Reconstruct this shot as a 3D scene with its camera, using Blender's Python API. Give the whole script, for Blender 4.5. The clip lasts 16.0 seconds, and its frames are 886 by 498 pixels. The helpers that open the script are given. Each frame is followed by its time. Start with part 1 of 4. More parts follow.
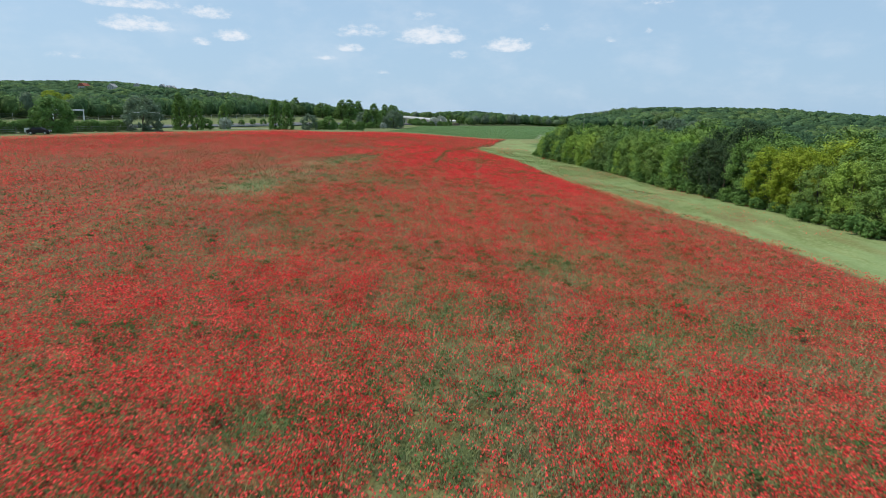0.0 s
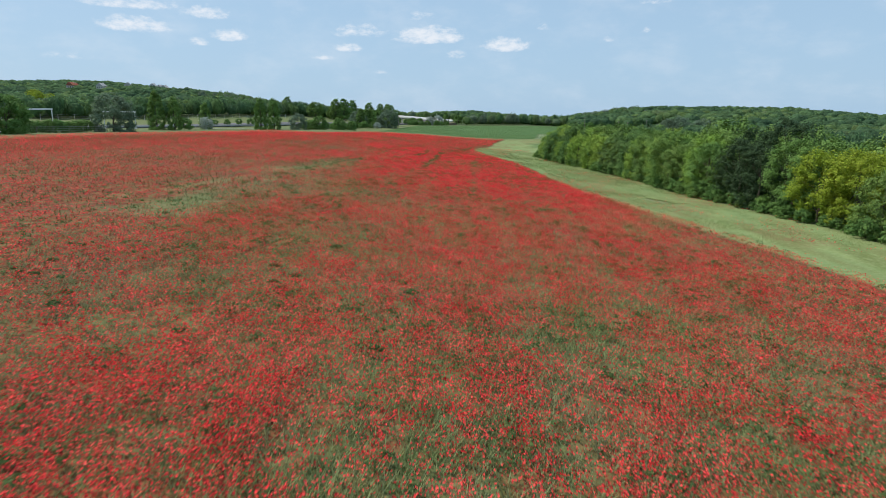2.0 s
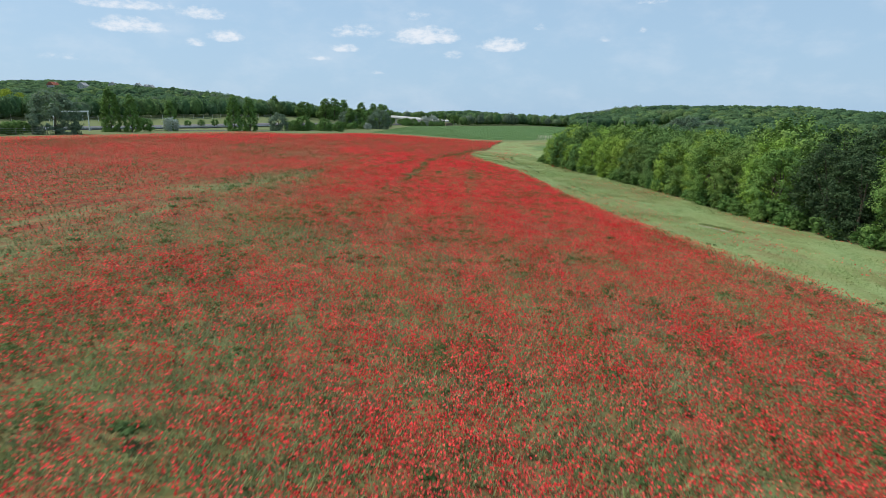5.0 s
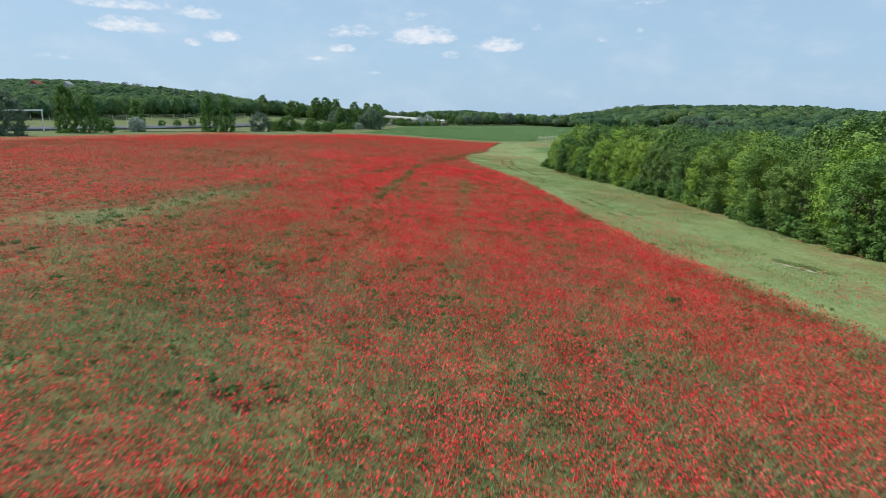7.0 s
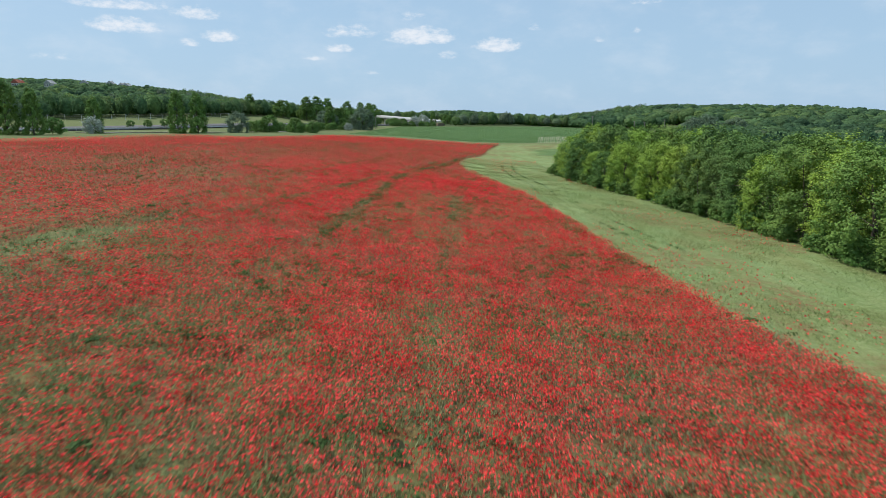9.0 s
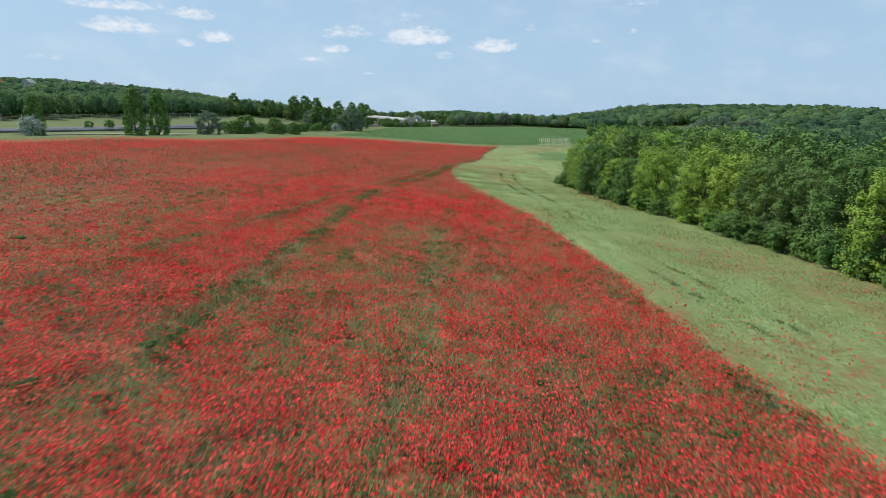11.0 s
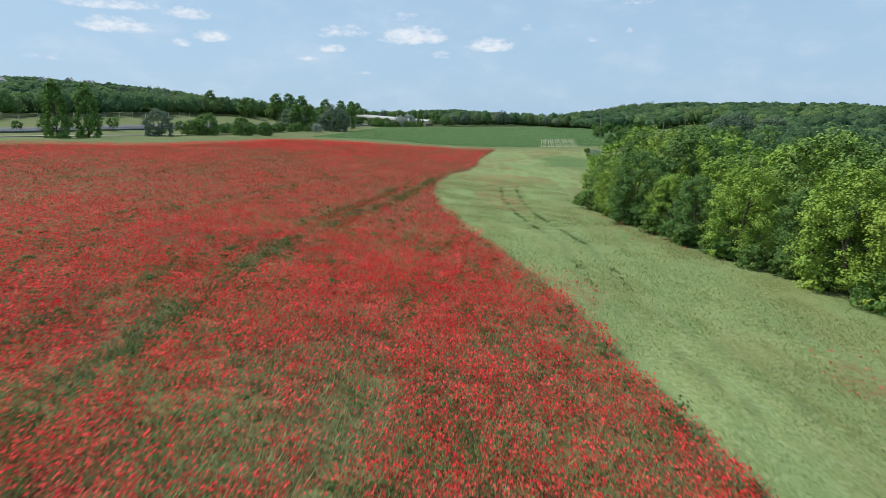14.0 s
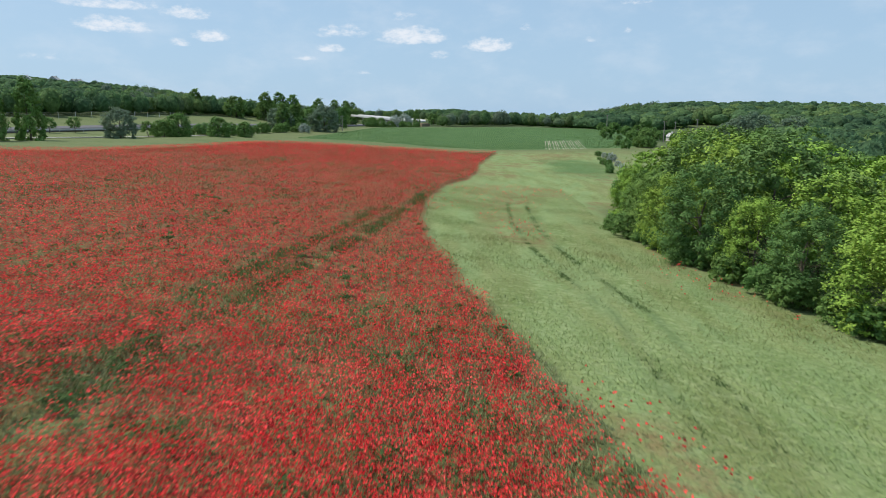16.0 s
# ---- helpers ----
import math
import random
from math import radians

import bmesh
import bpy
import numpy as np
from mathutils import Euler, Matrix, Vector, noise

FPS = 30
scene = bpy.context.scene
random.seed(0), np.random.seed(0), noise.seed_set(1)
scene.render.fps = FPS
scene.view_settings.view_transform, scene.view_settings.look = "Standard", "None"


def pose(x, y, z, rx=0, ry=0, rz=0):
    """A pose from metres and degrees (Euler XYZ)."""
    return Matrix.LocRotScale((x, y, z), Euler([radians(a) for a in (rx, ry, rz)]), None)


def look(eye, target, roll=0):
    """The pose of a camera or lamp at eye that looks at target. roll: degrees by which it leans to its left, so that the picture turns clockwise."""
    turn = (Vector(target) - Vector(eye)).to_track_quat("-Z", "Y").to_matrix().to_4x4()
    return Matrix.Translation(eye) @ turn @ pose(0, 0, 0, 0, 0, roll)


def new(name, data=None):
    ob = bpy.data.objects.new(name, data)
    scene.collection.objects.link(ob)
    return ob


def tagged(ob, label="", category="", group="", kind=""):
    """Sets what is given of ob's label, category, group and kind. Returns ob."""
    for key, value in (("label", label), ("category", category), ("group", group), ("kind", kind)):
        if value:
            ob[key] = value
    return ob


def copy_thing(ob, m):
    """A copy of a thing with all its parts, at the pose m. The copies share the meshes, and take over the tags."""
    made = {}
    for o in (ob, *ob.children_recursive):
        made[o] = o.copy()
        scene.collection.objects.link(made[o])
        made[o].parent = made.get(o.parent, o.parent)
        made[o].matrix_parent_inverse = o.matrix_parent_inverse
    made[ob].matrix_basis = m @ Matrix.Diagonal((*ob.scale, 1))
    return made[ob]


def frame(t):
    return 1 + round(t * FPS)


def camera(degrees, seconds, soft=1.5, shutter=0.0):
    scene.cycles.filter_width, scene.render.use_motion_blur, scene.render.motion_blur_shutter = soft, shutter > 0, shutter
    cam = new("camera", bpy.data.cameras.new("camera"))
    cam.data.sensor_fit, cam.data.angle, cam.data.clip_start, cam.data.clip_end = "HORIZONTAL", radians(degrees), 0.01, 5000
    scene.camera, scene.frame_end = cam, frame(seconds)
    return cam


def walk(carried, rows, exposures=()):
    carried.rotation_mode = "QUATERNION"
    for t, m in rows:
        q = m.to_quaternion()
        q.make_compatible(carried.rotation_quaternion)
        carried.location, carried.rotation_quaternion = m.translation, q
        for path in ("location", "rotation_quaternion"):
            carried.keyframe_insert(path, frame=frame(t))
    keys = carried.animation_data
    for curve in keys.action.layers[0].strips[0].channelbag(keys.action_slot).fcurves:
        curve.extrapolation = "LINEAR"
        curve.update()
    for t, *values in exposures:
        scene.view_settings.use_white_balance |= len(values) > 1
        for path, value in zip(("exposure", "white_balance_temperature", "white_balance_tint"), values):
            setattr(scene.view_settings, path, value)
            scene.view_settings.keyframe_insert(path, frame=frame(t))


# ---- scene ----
cam = camera(70.0, 16.0, soft=0.5, shutter=0.4)
# seconds, x, y, z, yaw, pitch, roll
ROWS = [
    (0, 0.453, 0.000, 8.138, 4.526, -11.318, -0.221),
    (0.5, 0.447, 3.318, 8.105, 4.482, -11.317, -0.195),
    (1, 0.439, 6.580, 8.070, 4.442, -11.320, -0.169),
    (1.5, 0.439, 9.820, 8.033, 4.400, -11.329, -0.145),
    (2, 0.450, 13.091, 8.001, 4.346, -11.339, -0.125),
    (2.5, 0.452, 16.462, 7.981, 4.285, -11.343, -0.107),
    (3, 0.403, 19.972, 7.975, 4.242, -11.340, -0.087),
    (3.5, 0.304, 23.596, 7.979, 4.212, -11.330, -0.060),
    (4, 0.191, 27.342, 7.990, 4.178, -11.316, -0.029),
    (6.5, -0.021, 47.488, 7.978, 3.895, -11.302, -0.016),
    (7, 0.003, 51.911, 7.977, 3.838, -11.304, -0.003),
    (7.5, 0.032, 56.409, 7.979, 3.779, -11.304, 0.012),
    (8, 0.034, 60.885, 7.979, 3.733, -11.305, 0.024),
    (8.5, 0.028, 65.429, 7.983, 3.678, -11.300, 0.033),
    (9, 0.024, 69.925, 7.987, 3.619, -11.294, 0.039),
    (11.5, 0.222, 93.906, 8.002, 3.269, -11.247, 0.060),
    (12, 0.292, 98.267, 7.999, 3.231, -11.266, 0.080),
    (12.5, 0.364, 102.588, 7.995, 3.195, -11.291, 0.098),
    (13, 0.447, 106.959, 7.998, 3.151, -11.304, 0.110),
    (13.5, 0.536, 111.424, 8.009, 3.094, -11.303, 0.117),
    (14, 0.606, 115.906, 8.028, 3.038, -11.296, 0.118),
    (14.5, 0.622, 120.259, 8.055, 2.992, -11.295, 0.114),
    (15, 0.568, 124.386, 8.085, 2.955, -11.298, 0.110),
    (15.5, 0.470, 128.696, 8.122, 2.923, -11.303, 0.111),
    (16, 0.342, 133.000, 8.156, 2.902, -11.310, 0.114),
]
walk(cam, [(t, pose(x, y, z, 90 + pitch, roll, yaw)) for t, x, y, z, yaw, pitch, roll in ROWS])

# ---- world, sun, exposure ----
SUN_FROM = Vector((-0.62, 0.2, 0.9)).normalized()


def sky_world():
    w = bpy.data.worlds.new("sky")
    w.use_nodes = True
    nt = w.node_tree
    nt.nodes.clear()
    N, K = nt.nodes.new, nt.links.new

    def mth(op, a, b=None, c=None):
        n = N("ShaderNodeMath")
        n.operation = op
        for i, v in enumerate((a, b, c)):
            if v is None:
                continue
            if isinstance(v, (int, float)):
                n.inputs[i].default_value = v
            else:
                K(v, n.inputs[i])
        return n.outputs[0]

    out, bg, sky = N("ShaderNodeOutputWorld"), N("ShaderNodeBackground"), N("ShaderNodeTexSky")
    sky.sky_type, sky.sun_disc = "NISHITA", False
    sky.sun_elevation = math.asin(SUN_FROM.z)
    sky.sun_rotation = math.atan2(SUN_FROM.x, SUN_FROM.y)
    sky.air_density, sky.dust_density, sky.ozone_density = 1.0, 1.2, 1.2
    tc, sep = N("ShaderNodeTexCoord"), N("ShaderNodeSeparateXYZ")
    K(tc.outputs["Generated"], sep.inputs[0])
    X, Y, Z = sep.outputs
    az = mth("MULTIPLY", mth("ARCTAN2", X, Y), 57.2958)
    el = mth("MULTIPLY", mth("ARCSINE", Z), 57.2958)
    comb = N("ShaderNodeCombineXYZ")
    K(az, comb.inputs[0])
    K(mth("MULTIPLY", el, 1.9), comb.inputs[1])

    def fbm(scale, detail, rough=0.6):
        n = N("ShaderNodeTexNoise")
        n.inputs["Scale"].default_value = scale
        n.inputs["Detail"].default_value = detail
        n.inputs["Roughness"].default_value = rough
        K(comb.outputs[0], n.inputs["Vector"])
        return n.outputs["Fac"]

    puff = fbm(1.0, 7, 0.62)
    wisp = fbm(0.16, 5, 0.6)
    total = None
    # cumulus: azimuth, elevation, half width, half height, weight
    for a0, e0, hw, hh, wt in CLOUDS:
        u = mth("DIVIDE", mth("SUBTRACT", az, a0), hw * 1.25)
        v0 = mth("SUBTRACT", el, e0 - hh * 0.5)
        up = mth("DIVIDE", v0, hh * 1.9)
        dn = mth("DIVIDE", v0, hh * -0.8)
        v = mth("MAXIMUM", up, dn)
        d = mth("SUBTRACT", 1.0, mth("ADD", mth("MULTIPLY", u, u), mth("MULTIPLY", v, v)))
        m = mth("MULTIPLY", mth("SMOOTH_MAX", d, 0.0, 0.25), wt)
        total = m if total is None else mth("MAXIMUM", total, m)
    shape = mth("ADD", mth("MULTIPLY", total, 1.2), mth("MULTIPLY", mth("SUBTRACT", puff, 0.53), 2.7))
    gate = mth("MINIMUM", mth("MULTIPLY", total, 3.0), 1.0)
    r1 = N("ShaderNodeMapRange")
    r1.interpolation_type = "SMOOTHSTEP"
    r1.inputs["From Min"].default_value, r1.inputs["From Max"].default_value = 0.05, 1.35
    K(shape, r1.inputs["Value"])
    dense = mth("MULTIPLY", r1.outputs[0], gate)
    r2 = N("ShaderNodeMapRange")
    r2.interpolation_type = "SMOOTHSTEP"
    r2.inputs["From Min"].default_value, r2.inputs["From Max"].default_value = 0.42, 0.75
    K(wisp, r2.inputs["Value"])
    thin = mth("MULTIPLY", r2.outputs[0], 0.2)
    # milky air low over the land
    low = N("ShaderNodeMapRange")
    low.inputs["From Min"].default_value, low.inputs["From Max"].default_value = 0.0, 22.0
    low.inputs["To Min"].default_value, low.inputs["To Max"].default_value = 0.85, 0.62
    K(el, low.inputs["Value"])
    milky = low.outputs[0]
    mix1, veil, mix2 = N("ShaderNodeMix"), N("ShaderNodeMix"), N("ShaderNodeMix")
    for mx in (mix1, veil, mix2):
        mx.data_type = "RGBA"
    K(milky, mix1.inputs[0])
    K(sky.outputs[0], mix1.inputs[6])
    mix1.inputs[7].default_value = HAZE
    K(mth("MULTIPLY", dense, 0.9), mix2.inputs[0])
    K(thin, veil.inputs[0])
    K(mix1.outputs[2], veil.inputs[6])
    veil.inputs[7].default_value = CLOUD_WHITE
    K(veil.outputs[2], mix2.inputs[6])
    mix2.inputs[7].default_value = CLOUD_WHITE
    K(mix2.outputs[2], bg.inputs[0])
    bg.inputs[1].default_value = SKY_STRENGTH
    K(bg.outputs[0], out.inputs[0])
    scene.world = w


CLOUDS = [
    (-29.4, 7.5, 2.8, 0.56, 0.9),
    (-22.2, 7.0, 1.5, 0.46, 0.9),
    (-24.6, 6.4, 1.0, 0.31, 0.6),
    (-24.0, 8.7, 2.0, 0.51, 0.7),
    (-29.5, 9.0, 4.3, 0.41, 0.7),
    (-5.5, 7.4, 3.1, 0.67, 1),
    (1.1, 6.6, 2.0, 0.56, 1),
    (-12.6, 6.3, 1.2, 0.36, 0.8),
    (-11.6, 7.7, 2.3, 0.56, 0.6),
    (-14.8, 5.4, 1.3, 0.2, 0.5),
    (-10.0, 4.3, 0.9, 0.18, 0.5),
    (4.0, 8.0, 0.9, 0.31, 0.4),
    (9.7, 6.9, 0.5, 0.26, 0.4),
    (12.6, 7.5, 0.5, 0.31, 0.4),
    (-3.3, 5.8, 1.0, 0.36, 0.5),
    (-6.2, 8.9, 1.3, 0.36, 0.45),
    (13.1, 9.7, 1.5, 0.26, 0.5),
    (-34.2, 4.9, 1.8, 0.26, 0.35),
]
SKY_STRENGTH = 0.11
HAZE = (3.75, 5.6, 7.6, 1)
CLOUD_WHITE = (7.6, 8.0, 8.6, 1)
sky_world()
sun = new("sun", bpy.data.lights.new("sun", "SUN"))
sun.data.energy, sun.data.angle, sun.data.color = 4.0, radians(0.6), (1.0, 0.95, 0.87)
sun.matrix_world = look(SUN_FROM * 100, (0, 0, 0))

# ---- materials ----


def mat(name, a, b, scale=1.0, rough=0.9, bump=0.0, bscale=None, detail=5, c=None, cscale=0.2, island=0.0, obj=0.0, through_light=0.0, metal=0.0):
    """Two-colour noise, an optional broad stain c, variation by island or object, bump."""
    m = bpy.data.materials.new(name)
    m.use_nodes = True
    nt = m.node_tree
    N, K = nt.nodes.new, nt.links.new
    bs = nt.nodes["Principled BSDF"]
    bs.inputs["Roughness"].default_value = rough
    bs.inputs["Metallic"].default_value = metal
    bs.inputs["Specular IOR Level"].default_value = 0.3 if rough < 0.5 or metal else 0.12
    tc = N("ShaderNodeTexCoord")

    def noise_fac(s, d=detail):
        n = N("ShaderNodeTexNoise")
        n.inputs["Scale"].default_value, n.inputs["Detail"].default_value = s, d
        K(tc.outputs["Object"], n.inputs["Vector"])
        return n.outputs["Fac"]

    def ramp(fac, lo, hi):
        r = N("ShaderNodeMapRange")
        r.inputs["From Min"].default_value, r.inputs["From Max"].default_value = lo, hi
        K(fac, r.inputs["Value"])
        return r.outputs[0]

    def mixc(fac, x, y):
        n = N("ShaderNodeMix")
        n.data_type = "RGBA"
        for s, v in ((0, fac), (6, x), (7, y)):
            if isinstance(v, tuple):
                n.inputs[s].default_value = (*v, 1)
            elif isinstance(v, float):
                n.inputs[s].default_value = v
            else:
                K(v, n.inputs[s])
        return n.outputs[2]

    col = mixc(ramp(noise_fac(scale), 0.32, 0.68), a, b)
    if c:
        col = mixc(ramp(noise_fac(cscale, 3), 0.42, 0.72), col, c)
    if island or obj:
        hv = N("ShaderNodeHueSaturation")
        src = N("ShaderNodeNewGeometry").outputs["Random Per Island"] if island else N("ShaderNodeObjectInfo").outputs["Random"]
        amount = island or obj
        r = N("ShaderNodeMapRange")
        r.inputs["To Min"].default_value, r.inputs["To Max"].default_value = 1 - amount, 1 + amount
        K(src, r.inputs["Value"])
        K(r.outputs[0], hv.inputs["Value"])
        if obj and island:
            r3 = N("ShaderNodeMapRange")
            r3.inputs["To Min"].default_value, r3.inputs["To Max"].default_value = 0.5 - 0.03 * obj, 0.5 + 0.07 * obj
            K(N("ShaderNodeObjectInfo").outputs["Random"], r3.inputs["Value"])
            K(r3.outputs[0], hv.inputs["Hue"])
        K(col, hv.inputs["Color"])
        col = hv.outputs[0]
    K(col, bs.inputs["Base Color"])
    if bump:
        bp = N("ShaderNodeBump")
        bp.inputs["Strength"].default_value, bp.inputs["Distance"].default_value = 1.0, bump
        K(noise_fac(bscale or scale * 3), bp.inputs["Height"])
        K(bp.outputs[0], bs.inputs["Normal"])
    if through_light:
        tr, mx = N("ShaderNodeBsdfTranslucent"), N("ShaderNodeMixShader")
        K(col, tr.inputs[0])
        mx.inputs[0].default_value = through_light
        K(bs.outputs[0], mx.inputs[1])
        K(tr.outputs[0], mx.inputs[2])
        K(mx.outputs[0], nt.nodes["Material Output"].inputs[0])
    return m


LEAF = {
    "maple": mat("leaf_maple", (0.2, 0.32, 0.054), (0.29, 0.41, 0.068), 0.5, 0.75, island=0.25, obj=0.2, through_light=0.1),
    "oak": mat("leaf_oak", (0.13, 0.225, 0.057), (0.185, 0.29, 0.066), 0.5, 0.75, island=0.25, obj=0.2, through_light=0.1),
    "dark": mat("leaf_dark", (0.045, 0.08, 0.036), (0.06, 0.105, 0.04), 0.5, 0.75, island=0.35, obj=0.2, through_light=0.2),
    "silver": mat("leaf_silver", (0.13, 0.195, 0.125), (0.18, 0.25, 0.16), 0.5, 0.75, island=0.3, obj=0.15, through_light=0.3),
    "white": mat("leaf_white", (0.34, 0.40, 0.34), (0.44, 0.49, 0.42), 0.5, 0.75, island=0.3, obj=0.1, through_light=0.2),
    "deep": mat("leaf_deep", (0.11, 0.195, 0.058), (0.15, 0.245, 0.068), 0.5, 0.75, island=0.25, obj=0.2, through_light=0.14),
    "gold": mat("leaf_gold", (0.25, 0.33, 0.035), (0.33, 0.4, 0.045), 0.4, 0.75, island=0.3, obj=0.1, through_light=0.35),
    "shrub": mat("leaf_shrub", (0.12, 0.22, 0.06), (0.17, 0.28, 0.075), 0.6, 0.75, island=0.3, obj=0.2, through_light=0.38),
    "weed": mat("leaf_weed", (0.08, 0.138, 0.044), (0.125, 0.19, 0.06), 2.0, 0.75, island=0.3, obj=0.2, through_light=0.35),
}


def woodland_material():
    """Leaves of far woods, lightened and blued for haze: each crown has a tone of its own, each leaf a slight change of
    it.
    """
    m = bpy.data.materials.new("woodland_leaf")
    m.use_nodes = True
    nt = m.node_tree
    N, K = nt.nodes.new, nt.links.new
    bs = nt.nodes["Principled BSDF"]
    bs.inputs["Roughness"].default_value = 0.85
    bs.inputs["Specular IOR Level"].default_value = 0.08
    tc, nz, bp = N("ShaderNodeTexCoord"), N("ShaderNodeTexNoise"), N("ShaderNodeBump")
    nz.inputs["Scale"].default_value, nz.inputs["Detail"].default_value = 0.75, 5
    K(tc.outputs["Object"], nz.inputs["Vector"])
    K(nz.outputs["Fac"], bp.inputs["Height"])
    bp.inputs["Strength"].default_value, bp.inputs["Distance"].default_value = 1.0, 1.1
    K(bp.outputs[0], bs.inputs["Normal"])
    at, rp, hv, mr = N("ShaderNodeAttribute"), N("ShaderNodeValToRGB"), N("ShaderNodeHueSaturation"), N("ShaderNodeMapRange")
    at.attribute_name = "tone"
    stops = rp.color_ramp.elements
    # tones raised and blued: the haze of distance is put into the leaf colour
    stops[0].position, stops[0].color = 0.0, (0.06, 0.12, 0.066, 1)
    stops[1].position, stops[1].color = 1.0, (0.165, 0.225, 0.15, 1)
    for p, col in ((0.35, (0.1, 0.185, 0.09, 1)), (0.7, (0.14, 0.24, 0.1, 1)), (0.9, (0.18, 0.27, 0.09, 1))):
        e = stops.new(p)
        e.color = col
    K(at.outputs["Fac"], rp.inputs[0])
    mr.inputs["To Min"].default_value, mr.inputs["To Max"].default_value = 0.8, 1.2
    K(N("ShaderNodeNewGeometry").outputs["Random Per Island"], mr.inputs["Value"])
    leafy = N("ShaderNodeMapRange")
    leafy.inputs["From Min"].default_value, leafy.inputs["From Max"].default_value = 0.35, 0.65
    leafy.inputs["To Min"].default_value, leafy.inputs["To Max"].default_value = 0.72, 1.22
    K(nz.outputs["Fac"], leafy.inputs["Value"])
    both = N("ShaderNodeMath")
    both.operation = "MULTIPLY"
    K(mr.outputs[0], both.inputs[0])
    K(leafy.outputs[0], both.inputs[1])
    K(both.outputs[0], hv.inputs["Value"])
    K(rp.outputs[0], hv.inputs["Color"])
    K(hv.outputs[0], bs.inputs["Base Color"])
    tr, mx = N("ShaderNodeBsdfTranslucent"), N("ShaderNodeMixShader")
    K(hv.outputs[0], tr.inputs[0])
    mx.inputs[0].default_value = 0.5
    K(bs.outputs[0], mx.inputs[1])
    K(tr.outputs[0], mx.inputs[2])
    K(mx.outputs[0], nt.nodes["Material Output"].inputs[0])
    return m


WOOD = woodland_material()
BARK = mat("bark", (0.07, 0.055, 0.04), (0.13, 0.11, 0.085), 6, 0.95, bump=0.02)
PETAL = mat("poppy_petal", (0.72, 0.035, 0.04), (0.88, 0.11, 0.1), 0.6, 0.65, island=0.5, through_light=0.34)
PALE_STEM = mat("pale_stem", (0.4, 0.38, 0.24), (0.5, 0.46, 0.33), 1.0, 0.7, island=0.3, through_light=0.1)
BLADE = mat("field_blade", (0.22, 0.3, 0.115), (0.31, 0.365, 0.17), 0.35, 0.7, c=(0.28, 0.27, 0.15), cscale=0.09, island=0.4, through_light=0.35)
STEM = mat("poppy_stem", (0.1, 0.135, 0.05), (0.17, 0.18, 0.075), 0.3, 0.8, island=0.3, through_light=0.2)
MEADOW_BLADE = mat("meadow_blade", (0.22, 0.31, 0.11), (0.28, 0.36, 0.15), 0.25, 0.7, c=(0.25, 0.25, 0.1), cscale=0.12, island=0.3, through_light=0.25)
CORN_LEAF = mat("corn_leaf", (0.13, 0.235, 0.09), (0.175, 0.28, 0.11), 0.2, 0.6, island=0.15, through_light=0.35)
ASPHALT = mat("asphalt", (0.1, 0.1, 0.105), (0.15, 0.15, 0.155), 1.5, 0.9, bump=0.003, bscale=60)
GRAVEL = mat("pale_gravel", (0.38, 0.35, 0.28), (0.52, 0.49, 0.41), 0.9, 0.95, bump=0.01, bscale=25)
CONCRETE = mat("concrete", (0.5, 0.5, 0.48), (0.62, 0.62, 0.6), 0.5, 0.9, bump=0.004, bscale=12)
STEEL = mat("galvanised_steel", (0.42, 0.44, 0.46), (0.55, 0.56, 0.57), 3, 0.45, metal=0.6)
GREY_WOOD = mat("weathered_timber", (0.2, 0.18, 0.15), (0.33, 0.3, 0.26), 5, 0.95, bump=0.004)
PLASTER = mat("pale_plaster", (0.5, 0.48, 0.43), (0.62, 0.6, 0.55), 0.8, 0.9, bump=0.003)
ROOF_RED = mat("red_roof_tile", (0.3, 0.09, 0.06), (0.4, 0.14, 0.09), 1.2, 0.85, bump=0.01)
ROOF_GREY = mat("grey_roof", (0.35, 0.34, 0.33), (0.5, 0.49, 0.48), 1.2, 0.8, bump=0.01)
DARK_GLASS = mat("dark_glazing", (0.02, 0.025, 0.03), (0.04, 0.045, 0.05), 1.0, 0.1)
CAR_PAINT = mat("dark_car_paint", (0.015, 0.012, 0.014), (0.03, 0.02, 0.022), 2.0, 0.25)
RUBBER = mat("tyre_rubber", (0.012, 0.012, 0.012), (0.02, 0.02, 0.02), 8, 0.9)
TAIL_RED = mat("tail_lamp", (0.4, 0.02, 0.02), (0.5, 0.03, 0.03), 5, 0.3)
WHITE_PAINT = mat("white_paint", (0.72, 0.72, 0.7), (0.82, 0.82, 0.8), 2, 0.6)
EARTH = mat("brown_earth", (0.16, 0.13, 0.085), (0.24, 0.2, 0.13), 0.5, 0.95, bump=0.05)
SOIL = mat("pale_soil", (0.3, 0.29, 0.2), (0.4, 0.38, 0.27), 1.2, 0.95, bump=0.02)
# blue of the air before the far hills, put into their base colour
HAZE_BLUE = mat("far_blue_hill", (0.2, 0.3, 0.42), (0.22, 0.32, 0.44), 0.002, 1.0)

# ---- plan of the land ----
GROUND_FIT = (-7.695, -4.464, 1.013, -0.046, -0.408, -0.723, 0.731, 0.14, 1.128, 0.767)


def sstep(a, b, v):
    s = np.clip((v - a) / (b - a), 0, 1)
    return s * s * (3 - 2 * s)


def road_x(y):
    return -66 - 62 * (np.clip(640 - y, 0, None) / 410) ** 1.2 - 0.35 * np.clip(-y, 0, None)


def row_x(y):
    return -99 + 40 * sstep(190, 400, y)


